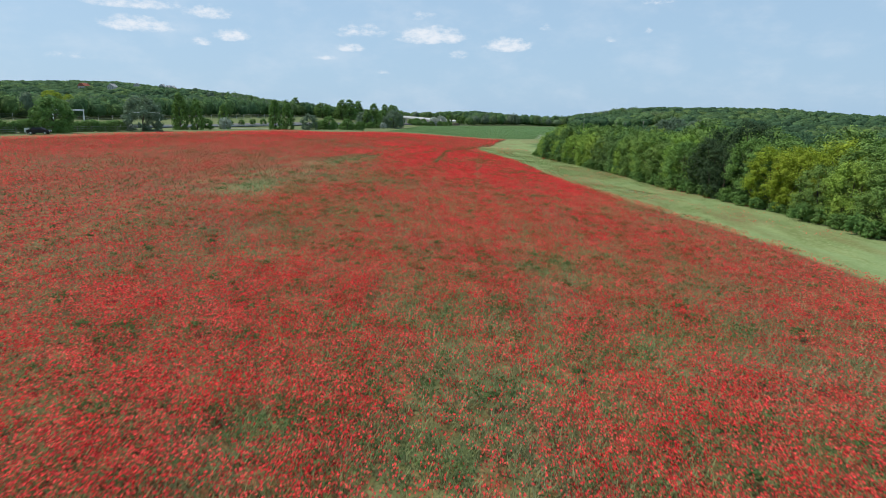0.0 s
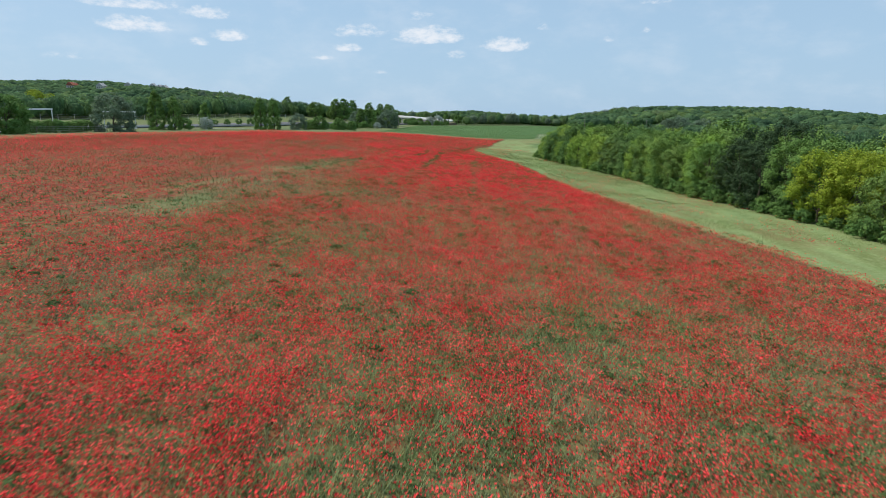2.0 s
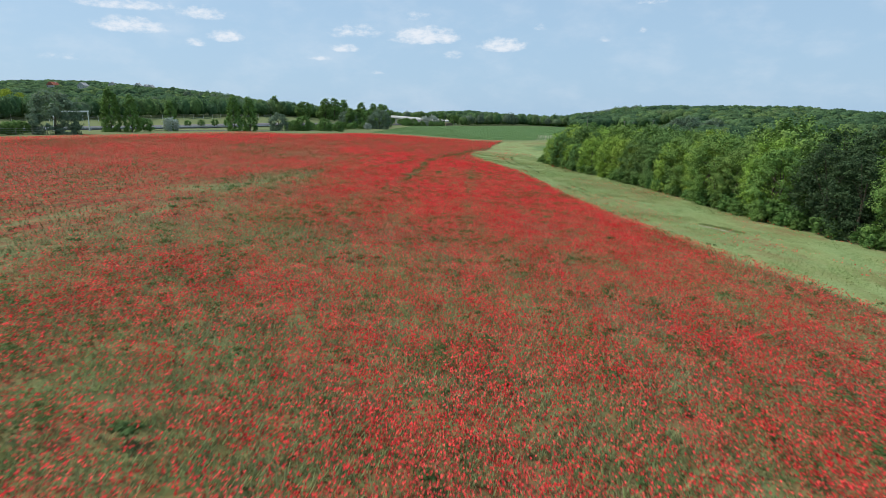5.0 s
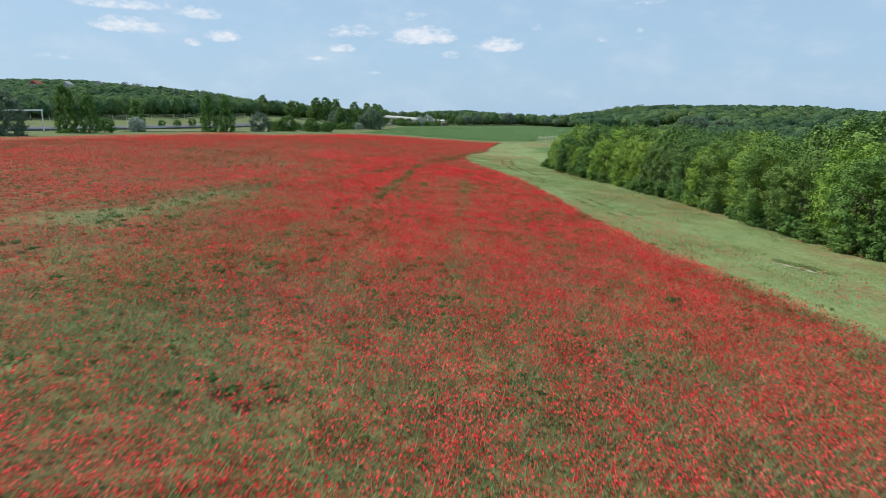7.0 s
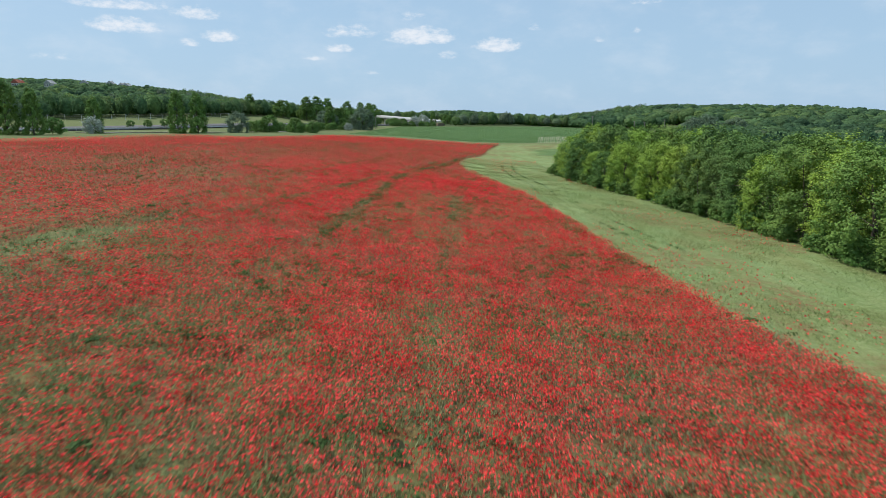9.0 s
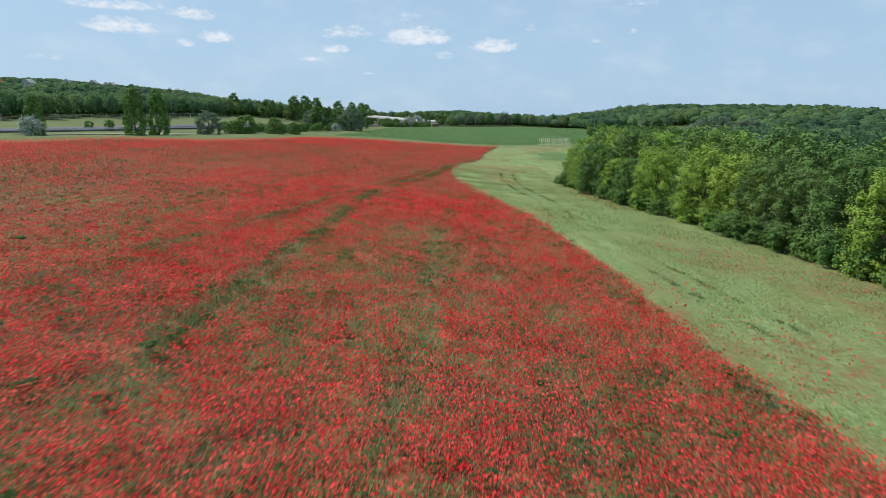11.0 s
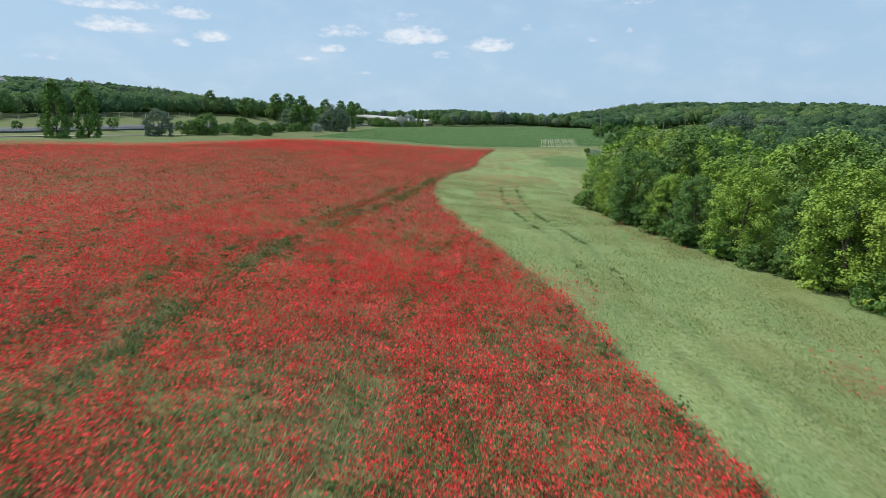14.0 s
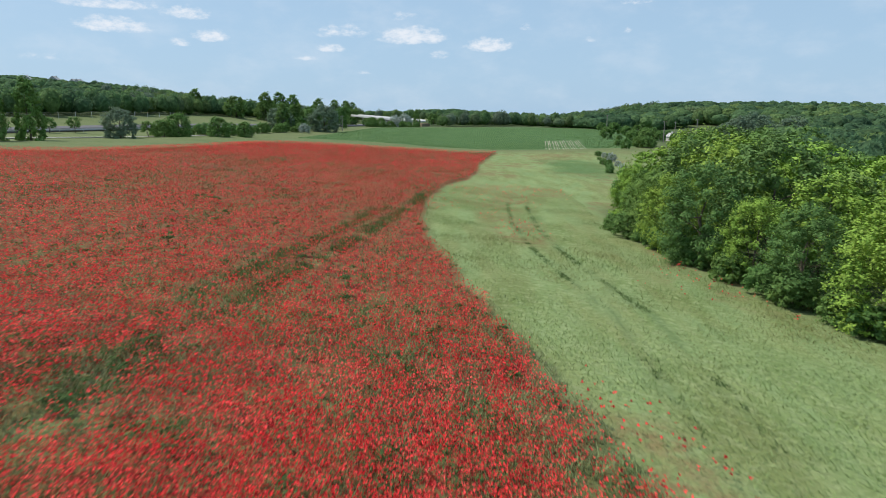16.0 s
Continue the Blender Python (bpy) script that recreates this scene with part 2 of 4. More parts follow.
def ground_z(x, y):
    """Height of the land: the poppy slope, the rise to the motorway, the corn rise, the wooded hills."""
    x, y = np.asarray(x, float), np.asarray(y, float)
    q = np.tanh(x / 40)
    v = (np.clip(y, 0, 315) - 130) / 120
    c = GROUND_FIT
    z = c[0] + c[1] * q + c[2] * q * q + c[3] * q ** 3 + c[4] * v + c[5] * v * v + c[6] * v ** 3 + c[7] * q * v + c[8] * q * v * v + c[9] * q * q * v
    z = z + 7.7
    far = sstep(315, 480, y)
    z = z + far * (5.4 - z) * sstep(75, 42, x - 0.1 * (y - 330)) * sstep(-300, -110, x)
    z = z + 0.65 * sstep(-56, -72, x) * sstep(170, 215, y) * (1 - far)
    # rise to the motorway and beyond
    m = road_x(y)
    z = z + sstep(m + 34, m + 8, x) * (5.8 - z)
    z = z + np.clip((m + 10.5 - x) / 21, 0, 1) * 0.9 + sstep(m - 12, m - 45, x) * 2.3
    # left hill
    z = z + 48 * sstep(-220, 120, -x - 0.5 * y) * sstep(250, 950, y) * sstep(-60, -150, x)
    z = z + 6 * np.exp(-((x + 285) / 75) ** 2) * sstep(480, 640, y)
    # valley and right hill
    valley = sstep(50, 140, x) * sstep(120, 240, y)
    z = z - 4.0 * valley * (1 - sstep(330, 520, y))
    ridge = -1 + 12.3 * sstep(45, 150, x) - 8 * sstep(235, 330, x)
    z = z + sstep(340, 640, y) * sstep(20, 90, x) * (ridge - z + 3)
    z = z + 5 * sstep(560, 760, y) * sstep(-180, -40, x) * (1 - sstep(-40, 60, x))
    z = z + 6 * sstep(720, 930, y) * np.exp(-((x + 25) / 75) ** 2)
    z = z + 0.4 * np.sin(x * 0.011 + 1) * np.sin(y * 0.013) * sstep(330, 500, np.hypot(x, y))
    return z


def poppy_edge(y):
    """Right-hand edge of the poppies along the walk."""
    return np.interp(y, [-60, 20, 54, 63, 74, 88, 99, 112, 128, 142, 150, 158, 164, 174, 185, 197, 207, 217, 230, 242, 264, 285, 305, 312],
                     [40, 31, 25.5, 23.4, 20.2, 15.8, 12.2, 9.4, 7.9, 5.5, 4.1, 1.9, 0.3, -2.1, -3.8, -4.5, -4.2, -3.3, -0.8, 0.7, 1.3, 3.4, 6, 6.5])


def left_edge(y):
    return np.interp(y, [-60, 100, 143, 185, 205, 215, 222, 232, 250, 272, 288, 297, 320], [-84, -81, -76, -72, -68, -63.5, -59.5, -56.5, -55, -54.2, -52, -47, -40])


def wood_edge(y):
    return np.interp(y, [-60, 0, 50, 70, 88, 104, 120, 135, 155, 168, 180, 190, 205], [52, 45, 39.5, 36.5, 33, 28.5, 26.5, 24.5, 20.7, 16.5, 13.5, 12.1, 13.2])


def far_edge(x):
    return np.interp(x, [-60, -50, -34, -20, -6, 8], [293, 294, 296.5, 300.5, 305, 309]) + 0.8 * np.sin(x * 0.31)


_lat = np.random.default_rng(5).random((257, 257))


def vnoise(x, y, s):
    """Smooth lattice noise, 0 to 1, with cells of s metres."""
    x, y = np.asarray(x, float) / s + 300.3, np.asarray(y, float) / s + 300.7
    i, j = np.floor(x).astype(int), np.floor(y).astype(int)
    u, v = x - i, y - j
    u, v = u * u * (3 - 2 * u), v * v * (3 - 2 * v)
    g = lambda a, b: _lat[a % 257, b % 257]
    return (g(i, j) * (1 - u) + g(i + 1, j) * u) * (1 - v) + (g(i, j + 1) * (1 - u) + g(i + 1, j + 1) * u) * v


def tram_x(y):
    return np.interp(y, [60, 120, 145, 150, 155, 160, 166, 177, 187, 201, 230], [-8.6, -9.6, -10.1, -9.9, -9.5, -8.9, -8.2, -7.2, -6.2, -5.4, -3.2])


def thin_line(y):
    """Middle of the straw-coloured streak where hardly any poppies came up."""
    return np.interp(y, [48, 60, 80, 92, 101, 110], [-22.0, -23.2, -24.0, -22.2, -20.2, -18.2])


def straw_mask(x, y):
    """The streak of bare straw, broken into wisps, 0 to 1."""
    wide = np.interp(y, [50, 75, 100, 112], [6.0, 5.2, 2.8, 1.3])
    d = np.abs(x - thin_line(y)) / wide + 1.1 * (vnoise(x, y * 0.5, 3.5) - 0.5)
    return sstep(1.2, 0.2, d) * sstep(44, 58, y) * sstep(113, 104, y) * (0.35 + 0.65 * sstep(0.35, 0.6, vnoise(x * 1.6, y * 0.35, 2.3)))


# stretches where the poppies stand thinner: x, y, half width, half length, how much thinner
THIN = [(-21, 74, 10, 34, 0.5), (-11, 70, 6, 10, 0.35), (-32, 128, 9, 15, 0.4), (-48, 92, 16, 16, 0.25), (-17, 37, 8, 9, 0.3), (-41, 62, 9, 9, 0.4),
        (0.5, 17, 4, 7, 0.3), (7, 26, 2, 4, 0.3), (15, 28, 4, 5, 0.3), (18, 37, 5, 2.2, 0.4), (4, 38, 3, 6, 0.2), (-60, 130, 12, 22, 0.3), (-30, 168, 9, 12, 0.25), (-38, 215, 10, 20, 0.25), (-55, 190, 8, 16, 0.3)]


def bloom(x, y):
    """How thick the poppies stand, 0 to 1."""
    x, y = np.asarray(x, float), np.asarray(y, float)
    warp = 6 * (vnoise(x, y, 14) - 0.5)
    n = 0.24 * vnoise(x + warp, y * 0.45, 7) + 0.24 * vnoise(x, y, 1.9) + 0.28 * vnoise(x, y, 0.75) + 0.24 * vnoise(x, y, 0.36)
    b = 0.68 + 2.2 * (n - 0.5)
    b = b + 0.42 * (vnoise(x - tram_x(y), y * 0.06, 0.8) - 0.5)
    b = np.maximum(b, 0.22) * (1 - 0.3 * np.exp(-((y - 58) / 36) ** 2) * sstep(28, 8, np.abs(x)))
    for cx, cy, rx, ry, k in THIN:
        d = np.hypot((x - cx) / rx, (y - cy) / ry) + 0.9 * (vnoise(x + cx, y * 0.6, 5) - 0.5) + 0.4 * (vnoise(x, y, 1.6) - 0.5)
        b = b * (1 - k * sstep(1.25, 0.35, d))
    b = b * (1 - 0.9 * straw_mask(x, y))
    for w in WHEELS:
        b = b * (1 - wheel_mask(x, y, *w))
    inside = sstep(0.0, 0.5, poppy_edge(y) - x + 0.7 * (vnoise(x, y, 1.1) - 0.5) + 0.9 * (vnoise(x, y, 3.1) - 0.5))
    inside = inside * sstep(0, 1.2, x - left_edge(y)) * sstep(0, 1.2, far_edge(x) - y)
    return np.clip(b, 0.03, 1) * inside


# old wheelings: offset from the main one, width, strength, from y, to y
WHEELS = [(0.0, 0.5, 0.88, 112, 206), (-1.95, 0.44, 0.8, 112, 190), (-9.5, 0.45, 0.55, 100, 230), (-11.5, 0.4, 0.5, 100, 230), (-24.0, 0.5, 0.5, 120, 260), (-26.0, 0.45, 0.4, 120, 260), (7.4, 0.3, 0.3, 60, 140)]


def wheel_x(off, y):
    """Middle of a wheeling; the left one of the main pair swings out at its near end."""
    swing = np.interp(y, [96, 117, 123, 132, 139, 146], [-6.5, -4.2, -2.9, -1.5, -0.8, 0.0]) if off == -1.95 else 0.0
    return tram_x(y) + off + swing


def wheel_mask(x, y, off, w, k, y0, y1):
    d = np.abs(x - wheel_x(off, y) + 0.5 * (vnoise(x, y, 5) - 0.5))
    return k * sstep(w * 1.8, w * 0.4, d) * (0.5 + 0.5 * sstep(0.2, 0.55, vnoise(x, y, 3))) * sstep(y0 - 16, y0 + 6, y) * sstep(y1 + 12, y1 - 6, y)


def stand(x, y):
    """How closely single flowers stand: full along the middle of the field, thinning outwards into the mass of bloom."""
    far = np.hypot(np.maximum(np.abs(x + 1.0) - 10, 0), np.maximum(y - 150, 0))
    return 1 / (1 + (far / 7.5) ** 2.1)


def soft_mesh(name, verts, faces, material, smooth=False):
    """A mesh from arrays: faces is (n, 3) or (n, 4)."""
    k = faces.shape[1]
    me = bpy.data.meshes.new(name)
    me.vertices.add(len(verts))
    me.vertices.foreach_set("co", np.ascontiguousarray(verts, np.float32).ravel())
    me.loops.add(faces.size)
    me.loops.foreach_set("vertex_index", np.ascontiguousarray(faces, np.int32).ravel())
    me.polygons.add(len(faces))
    me.polygons.foreach_set("loop_start", np.arange(0, faces.size, k, dtype=np.int32))
    if smooth:
        me.polygons.foreach_set("use_smooth", np.ones(len(faces), bool))
    me.update(calc_edges=True)
    me.materials.append(material)
    return me


def part(name, bm, material, parent=None, label=""):
    """A bmesh as one mesh object, under a thing or a part."""
    me = bpy.data.meshes.new(name)
    bm.normal_update()
    bm.to_mesh(me)
    bm.free()
    me.materials.append(material)
    ob = new(name, me)
    ob.parent = parent
    return tagged(ob, label)


def box(sx, sy, sz, at=(0, 0, 0), bevel=0.0, turn=0.0, bm=None):
    bm = bm or bmesh.new()
    m = Matrix.Translation(at) @ Matrix.Rotation(turn, 4, "Z") @ Matrix.Diagonal((sx, sy, sz, 1))
    made = bmesh.ops.create_cube(bm, size=1, matrix=m)
    if bevel:
        es = list({e for v in made["verts"] for e in v.link_edges})
        bmesh.ops.bevel(bm, geom=es, offset=bevel, segments=2, affect="EDGES", profile=0.6)
    return bm


def tube(bm, a, b, ra, rb, seg=8):
    a, b = Vector(a), Vector(b)
    d = b - a
    m = Matrix.Translation((a + b) / 2) @ d.to_track_quat("Z", "Y").to_matrix().to_4x4()
    bmesh.ops.create_cone(bm, cap_ends=True, segments=seg, radius1=ra, radius2=rb, depth=d.length, matrix=m)
    return bm


def empty(name, m, label, category, group="", kind=""):
    ob = new(name)
    ob.matrix_world = m
    return tagged(ob, label, category, group, kind)


def gz(x, y):
    return float(ground_z(x, y))


# ---- ground ----
def ground_material():
    m = bpy.data.materials.new("land")
    m.use_nodes = True
    nt = m.node_tree
    N, K = nt.nodes.new, nt.links.new
    bs = nt.nodes["Principled BSDF"]
    bs.inputs["Roughness"].default_value = 0.95
    bs.inputs["Specular IOR Level"].default_value = 0.1
    tc = N("ShaderNodeTexCoord")

    def fac(s, d=4, lo=0.35, hi=0.65, stretch=None):
        n = N("ShaderNodeTexNoise")
        n.inputs["Scale"].default_value, n.inputs["Detail"].default_value = s, d
        if stretch:
            mp = N("ShaderNodeMapping")
            mp.inputs["Scale"].default_value = stretch
            K(tc.outputs["Object"], mp.inputs[0])
            K(mp.outputs[0], n.inputs["Vector"])
        else:
            K(tc.outputs["Object"], n.inputs["Vector"])
        r = N("ShaderNodeMapRange")
        r.inputs["From Min"].default_value, r.inputs["From Max"].default_value = lo, hi
        K(n.outputs["Fac"], r.inputs["Value"])
        return r.outputs[0]

    def fac_of(v, lo, hi):
        r = N("ShaderNodeMapRange")
        r.inputs["From Min"].default_value, r.inputs["From Max"].default_value = lo, hi
        K(v, r.inputs["Value"])
        return r.outputs[0]

    def att(name):
        a = N("ShaderNodeAttribute")
        a.attribute_name = name
        return a.outputs["Fac"]

    def mixc(f, x, y):
        n = N("ShaderNodeMix")
        n.data_type = "RGBA"
        for s, v in ((0, f), (6, x), (7, y)):
            if isinstance(v, tuple):
                n.inputs[s].default_value = (*v, 1)
            else:
                K(v, n.inputs[s])
        return n.outputs[2]

    def mth(op, a, b):
        n = N("ShaderNodeMath")
        n.operation, n.use_clamp = op, True
        for i, v in enumerate((a, b)):
            if isinstance(v, float):
                n.inputs[i].default_value = v
            else:
                K(v, n.inputs[i])
        return n.outputs[0]

    # growth under the flowers: green, straw and bare earth
    under = mixc(fac(1.7, 6, 0.38, 0.62), (0.08, 0.12, 0.042), (0.155, 0.2, 0.08))
    under = mixc(fac(0.16, 3, 0.5, 0.75), under, (0.14, 0.135, 0.065))
    under = mixc(mth("MULTIPLY", att("straw"), fac(0.8, 5, 0.35, 0.7)), under, (0.2, 0.205, 0.095))
    # blossom, thick or thin by the plan
    red = mixc(fac(2.4, 6, 0.38, 0.62, (1.0, 0.4, 1)), (0.13, 0.006, 0.01), (0.36, 0.016, 0.02))
    speck = mth("ADD", mth("MULTIPLY", fac(8.0, 2, 0.44, 0.56), 0.55), mth("MULTIPLY", fac(21.0, 2, 0.42, 0.58), 0.45))
    bl = att("bloom")
    cover = mth("MULTIPLY", mth("ADD", mth("MULTIPLY", speck, 0.7), 0.28), mth("MULTIPLY", bl, 1.3))
    clump = mth("ADD", mth("MULTIPLY", fac(2.4, 4, 0.4, 0.58, (1.0, 0.7, 1)), 0.5), 0.5)
    drill = mth("ADD", mth("MULTIPLY", fac(1.1, 3, 0.38, 0.55, (1.0, 0.06, 1)), 0.35), 0.68)
    cover = mth("MULTIPLY", mth("MULTIPLY", cover, clump), drill)
    field = mixc(mth("MULTIPLY", cover, 1.25), under, red)
    # meadow strip, streaked by the mower
    mead = mixc(fac(0.5, 6, 0.38, 0.62, (1.0, 0.3, 1)), (0.15, 0.205, 0.066), (0.23, 0.29, 0.112))
    mead = mixc(fac(2.5, 6, 0.45, 0.7), mead, (0.28, 0.33, 0.15))
    mead = mixc(fac(6.0, 5, 0.5, 0.75), mead, (0.145, 0.19, 0.07))
    mead = mixc(mth("MULTIPLY", fac(0.35, 4, 0.45, 0.7, (1.0, 0.12, 1)), 0.55), mead, (0.2, 0.185, 0.075))
    mead = mixc(mth("MULTIPLY", fac_of(att("streak"), 0.42, 0.72), 0.45), mead, (0.2, 0.29, 0.125))
    mead = mixc(mth("MULTIPLY", fac_of(att("streak"), 0.45, 0.2), 0.4), mead, (0.15, 0.165, 0.06))
    mead = mixc(mth("MULTIPLY", att("rust"), fac(1.6, 5, 0.35, 0.65)), mead, (0.21, 0.15, 0.07))
    mead = mixc(mth("MULTIPLY", att("track"), 0.45), mead, (0.075, 0.12, 0.045))
    # verge and rough grass elsewhere
    rough = mixc(fac(0.09, 5), (0.1, 0.14, 0.052), (0.16, 0.185, 0.08))
    rough = mixc(fac(1.4, 4), rough, (0.15, 0.175, 0.075))
    mead = mixc(att("lush"), mead, (0.07, 0.14, 0.045))
    corn = mixc(fac(0.7, 5), (0.08, 0.16, 0.058), (0.105, 0.19, 0.07))
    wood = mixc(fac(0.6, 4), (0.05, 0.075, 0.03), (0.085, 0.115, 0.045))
    col = mixc(att("meadow"), rough, mead)
    col = mixc(att("corn"), col, corn)
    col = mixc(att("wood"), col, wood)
    col = mixc(att("poppy"), col, field)
    K(col, bs.inputs["Base Color"])
    bp = N("ShaderNodeBump")
    bp.inputs["Strength"].default_value, bp.inputs["Distance"].default_value = 1.0, 0.12
    K(fac(3.5, 6, 0, 1), bp.inputs["Height"])
    K(bp.outputs[0], bs.inputs["Normal"])
    return m


def track_mask(x, y):
    """The two curved wheelings through the meadow."""
    c = np.interp(y, [40, 90, 120, 140, 148, 156, 163, 171, 178, 188, 202, 220, 260], [31, 18, 13.6, 9.6, 8.1, 8.1, 7.9, 6.4, 5.4, 4.7, 4.9, 7.2, 13])
    out = 0
    for off in (-1.05, 1.05):
        d = np.abs(x - c - off)
        out = np.maximum(out, sstep(0.34, 0.1, d))
    keep = 0.25 + 0.75 * sstep(0.3, 0.6, vnoise(x, y, 3.0))
    return out * keep * sstep(85, 135, y) * sstep(212, 196, y)


def axis(*runs):
    vals = [np.arange(a, b, s) for a, b, s in runs]
    return np.concatenate(vals + [np.array([runs[-1][1]])])


def build_ground():
    xs = np.concatenate([-np.geomspace(4800, 420, 22), axis((-400, -130, 9), (-130, -40, 2.2), (-40, -16, 1.0), (-16, 36, 0.5), (36, 60, 1.5), (60, 400, 9)), np.geomspace(420, 4800, 22)])
    ys = np.concatenate([-np.geomspace(4800, 30, 22), axis((-20, 8, 3), (8, 90, 1.2), (90, 215, 0.8), (215, 330, 2.2), (330, 500, 5), (500, 1100, 14)), np.geomspace(1150, 4800, 20)])
    X, Y = np.meshgrid(xs, ys)
    Z = ground_z(X, Y) + (0.12 * (vnoise(X, Y, 3.5) - 0.5) + 0.1 * (vnoise(X, Y, 11) - 0.5)) * (np.abs(X) < 110)
    n, k = len(xs), len(ys)
    a = (np.arange(k - 1)[:, None] * n + np.arange(n - 1)).ravel()
    faces = np.stack([a, a + 1, a + n + 1, a + n], 1)
    me = soft_mesh("ground", np.stack([X, Y, Z], -1).reshape(-1, 3), faces, ground_material(), True)
    pe = poppy_edge(Y)
    ins = (Y > -60) & (Y < 312)
    poppy = sstep(-0.3, 0.5, pe - X + 0.9 * (vnoise(X, Y, 3.1) - 0.5)) * sstep(0, 1.5, X - left_edge(Y)) * sstep(0, 2, far_edge(X) - Y)
    mead = sstep(-0.5, 0.5, X - pe) * sstep(3, -1, X - wood_edge(Y)) * sstep(300, 250, Y)
    mead = np.maximum(mead, sstep(-0.5, 0.5, X - pe) * sstep(60, 20, X) * sstep(200, 215, Y) * sstep(322, 300, Y))
    corn = sstep(0, 3, Y - 322 - 0.1 * np.abs(X)) * sstep(500, 480, Y) * sstep(-62 + 0.02 * Y, -58 + 0.02 * Y, X) * sstep(52 + 0.4 * (Y - 330), 44 + 0.4 * (Y - 330), X)
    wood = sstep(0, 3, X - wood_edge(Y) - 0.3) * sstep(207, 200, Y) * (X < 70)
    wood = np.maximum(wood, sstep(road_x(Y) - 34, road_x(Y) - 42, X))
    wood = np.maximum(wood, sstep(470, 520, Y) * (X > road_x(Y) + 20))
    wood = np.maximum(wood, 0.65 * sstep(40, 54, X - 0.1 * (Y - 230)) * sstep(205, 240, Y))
    rust = sstep(0.48, 0.7, vnoise(X, Y * 0.5, 6)) * sstep(0.3, 0.6, vnoise(X, Y, 1.7))
    lush = 0.75 * sstep(1.3, 0.3, np.hypot((X - 22) / 7.5, (Y - 268) / 28) + 0.6 * (vnoise(X, Y, 4) - 0.5))
    rust = np.maximum(rust, 1.2 * sstep(1.1, 0.5, np.hypot((X - 21) / 6, (Y - 302) / 6)))
    straw = straw_mask(X, Y)
    streak = vnoise(X - poppy_edge(Y), Y * 0.16, 0.7) * 0.5 + vnoise(X, Y * 0.5, 2.4) * 0.5
    for name, val in (("poppy", poppy), ("bloom", bloom(X, Y) * 4.0 * (1 - 0.8 * stand(X, Y))), ("meadow", mead), ("corn", corn), ("wood", wood), ("rust", rust), ("straw", straw), ("lush", lush), ("streak", streak), ("track", track_mask(X, Y))):
        me.attributes.new(name, "FLOAT", "POINT").data.foreach_set("value", np.ascontiguousarray(val, np.float32).ravel())
    return tagged(new("ground", me), "rolling farmland with poppy field, mown strip and verges", "ground", kind="structure")


build_ground()


def strip(name, line, width, lift, material, label, thick=0.25):
    """A ribbon with thickness that follows the land along a line of (x, y)."""
    pts = np.array(line, float)
    d = np.gradient(pts, axis=0)
    nrm = np.stack([d[:, 1], -d[:, 0]], 1) / np.linalg.norm(d, axis=1)[:, None]
    L, R = pts - nrm * width / 2, pts + nrm * width / 2
    zc = ground_z(pts[:, 0], pts[:, 1]) + lift
    zl, zr = np.maximum(zc, ground_z(*L.T) + lift * 0.8), np.maximum(zc, ground_z(*R.T) + lift * 0.8)
    n = len(pts)
    v = np.vstack([np.c_[L, zl], np.c_[R, zr], np.c_[L, zl - thick], np.c_[R, zr - thick]])
    i = np.arange(n - 1)
    f = np.vstack([np.stack([i, i + 1, n + i + 1, n + i], 1), np.stack([2 * n + i, 2 * n + i + 1, i + 1, i], 1), np.stack([n + i, n + i + 1, 3 * n + i + 1, 3 * n + i], 1)])
    return tagged(new(name, soft_mesh(name, v, f, material)), label, kind="structure", category=name)


ymw = np.arange(-40, 760, 8.0)
strip("motorway", np.c_[road_x(ymw), ymw], 21, 0.12, ASPHALT, "grey asphalt motorway behind the tree row", 0.5)
ytr = np.arange(225, 345, 6.0)
strip("dirt_track", np.c_[row_x(ytr) - 4.0 + 1.5 * np.sin(ytr * 0.07), ytr], 4.2, 0.14, GRAVEL, "pale gravel farm track behind the roadside trees", 0.1)


# ---- trees ----
def leaf_cloud(rng, centres, radii, per, size, flat=0.62):
    """Diamond leaves scattered over clumps: vertices and quads."""
    n = len(centres) * per
    c = np.repeat(centres, per, 0)
    r = np.repeat(radii, per)[:, None]
    d = rng.normal(size=(n, 3))
    d /= np.linalg.norm(d, axis=1)[:, None]
    d[:, 2] = np.where(d[:, 2] < -0.3, -d[:, 2] * 0.6, d[:, 2])
    p = c + d * r * (0.55 + 0.5 * rng.random((n, 1))) * np.array([1, 1, flat])
    nrm = d * 1.3 + rng.normal(size=(n, 3)) * 0.26 + np.array([0, 0, 0.4])
    nrm /= np.linalg.norm(nrm, axis=1)[:, None]
    t = np.cross(nrm, rng.normal(size=(n, 3)))
    t /= np.linalg.norm(t, axis=1)[:, None]
    b = np.cross(nrm, t)
    s = size * (0.6 + 0.8 * rng.random((n, 1)))
    v = np.stack([p - t * s, p - b * s * 0.55 + nrm * s * 0.12, p + t * s, p + b * s * 0.55 + nrm * s * 0.12], 1).reshape(-1, 3)
    return v, np.arange(n * 4).reshape(-1, 4)


def dome(rng, h, w, base, n):
    """Places of the boughs over a rounded crown, spiralling up from its skirt to its top."""
    i = np.arange(n)
    u = (i + 0.5) / n
    prof = np.sqrt(np.clip(1 - (2.0 * np.clip(u, 0.12, 1) - 0.86) ** 2 / 1.35, 0.02, 1))
    r = w * 0.37 * prof * rng.uniform(0.82, 1.12, n)
    a = i * 2.39996 + rng.normal(0, 0.35, n)
    z = base + w * 0.1 + (h - base - w * 0.22) * u * rng.uniform(0.94, 1.05, n)
    return np.stack([r * np.cos(a), r * np.sin(a), z], 1)


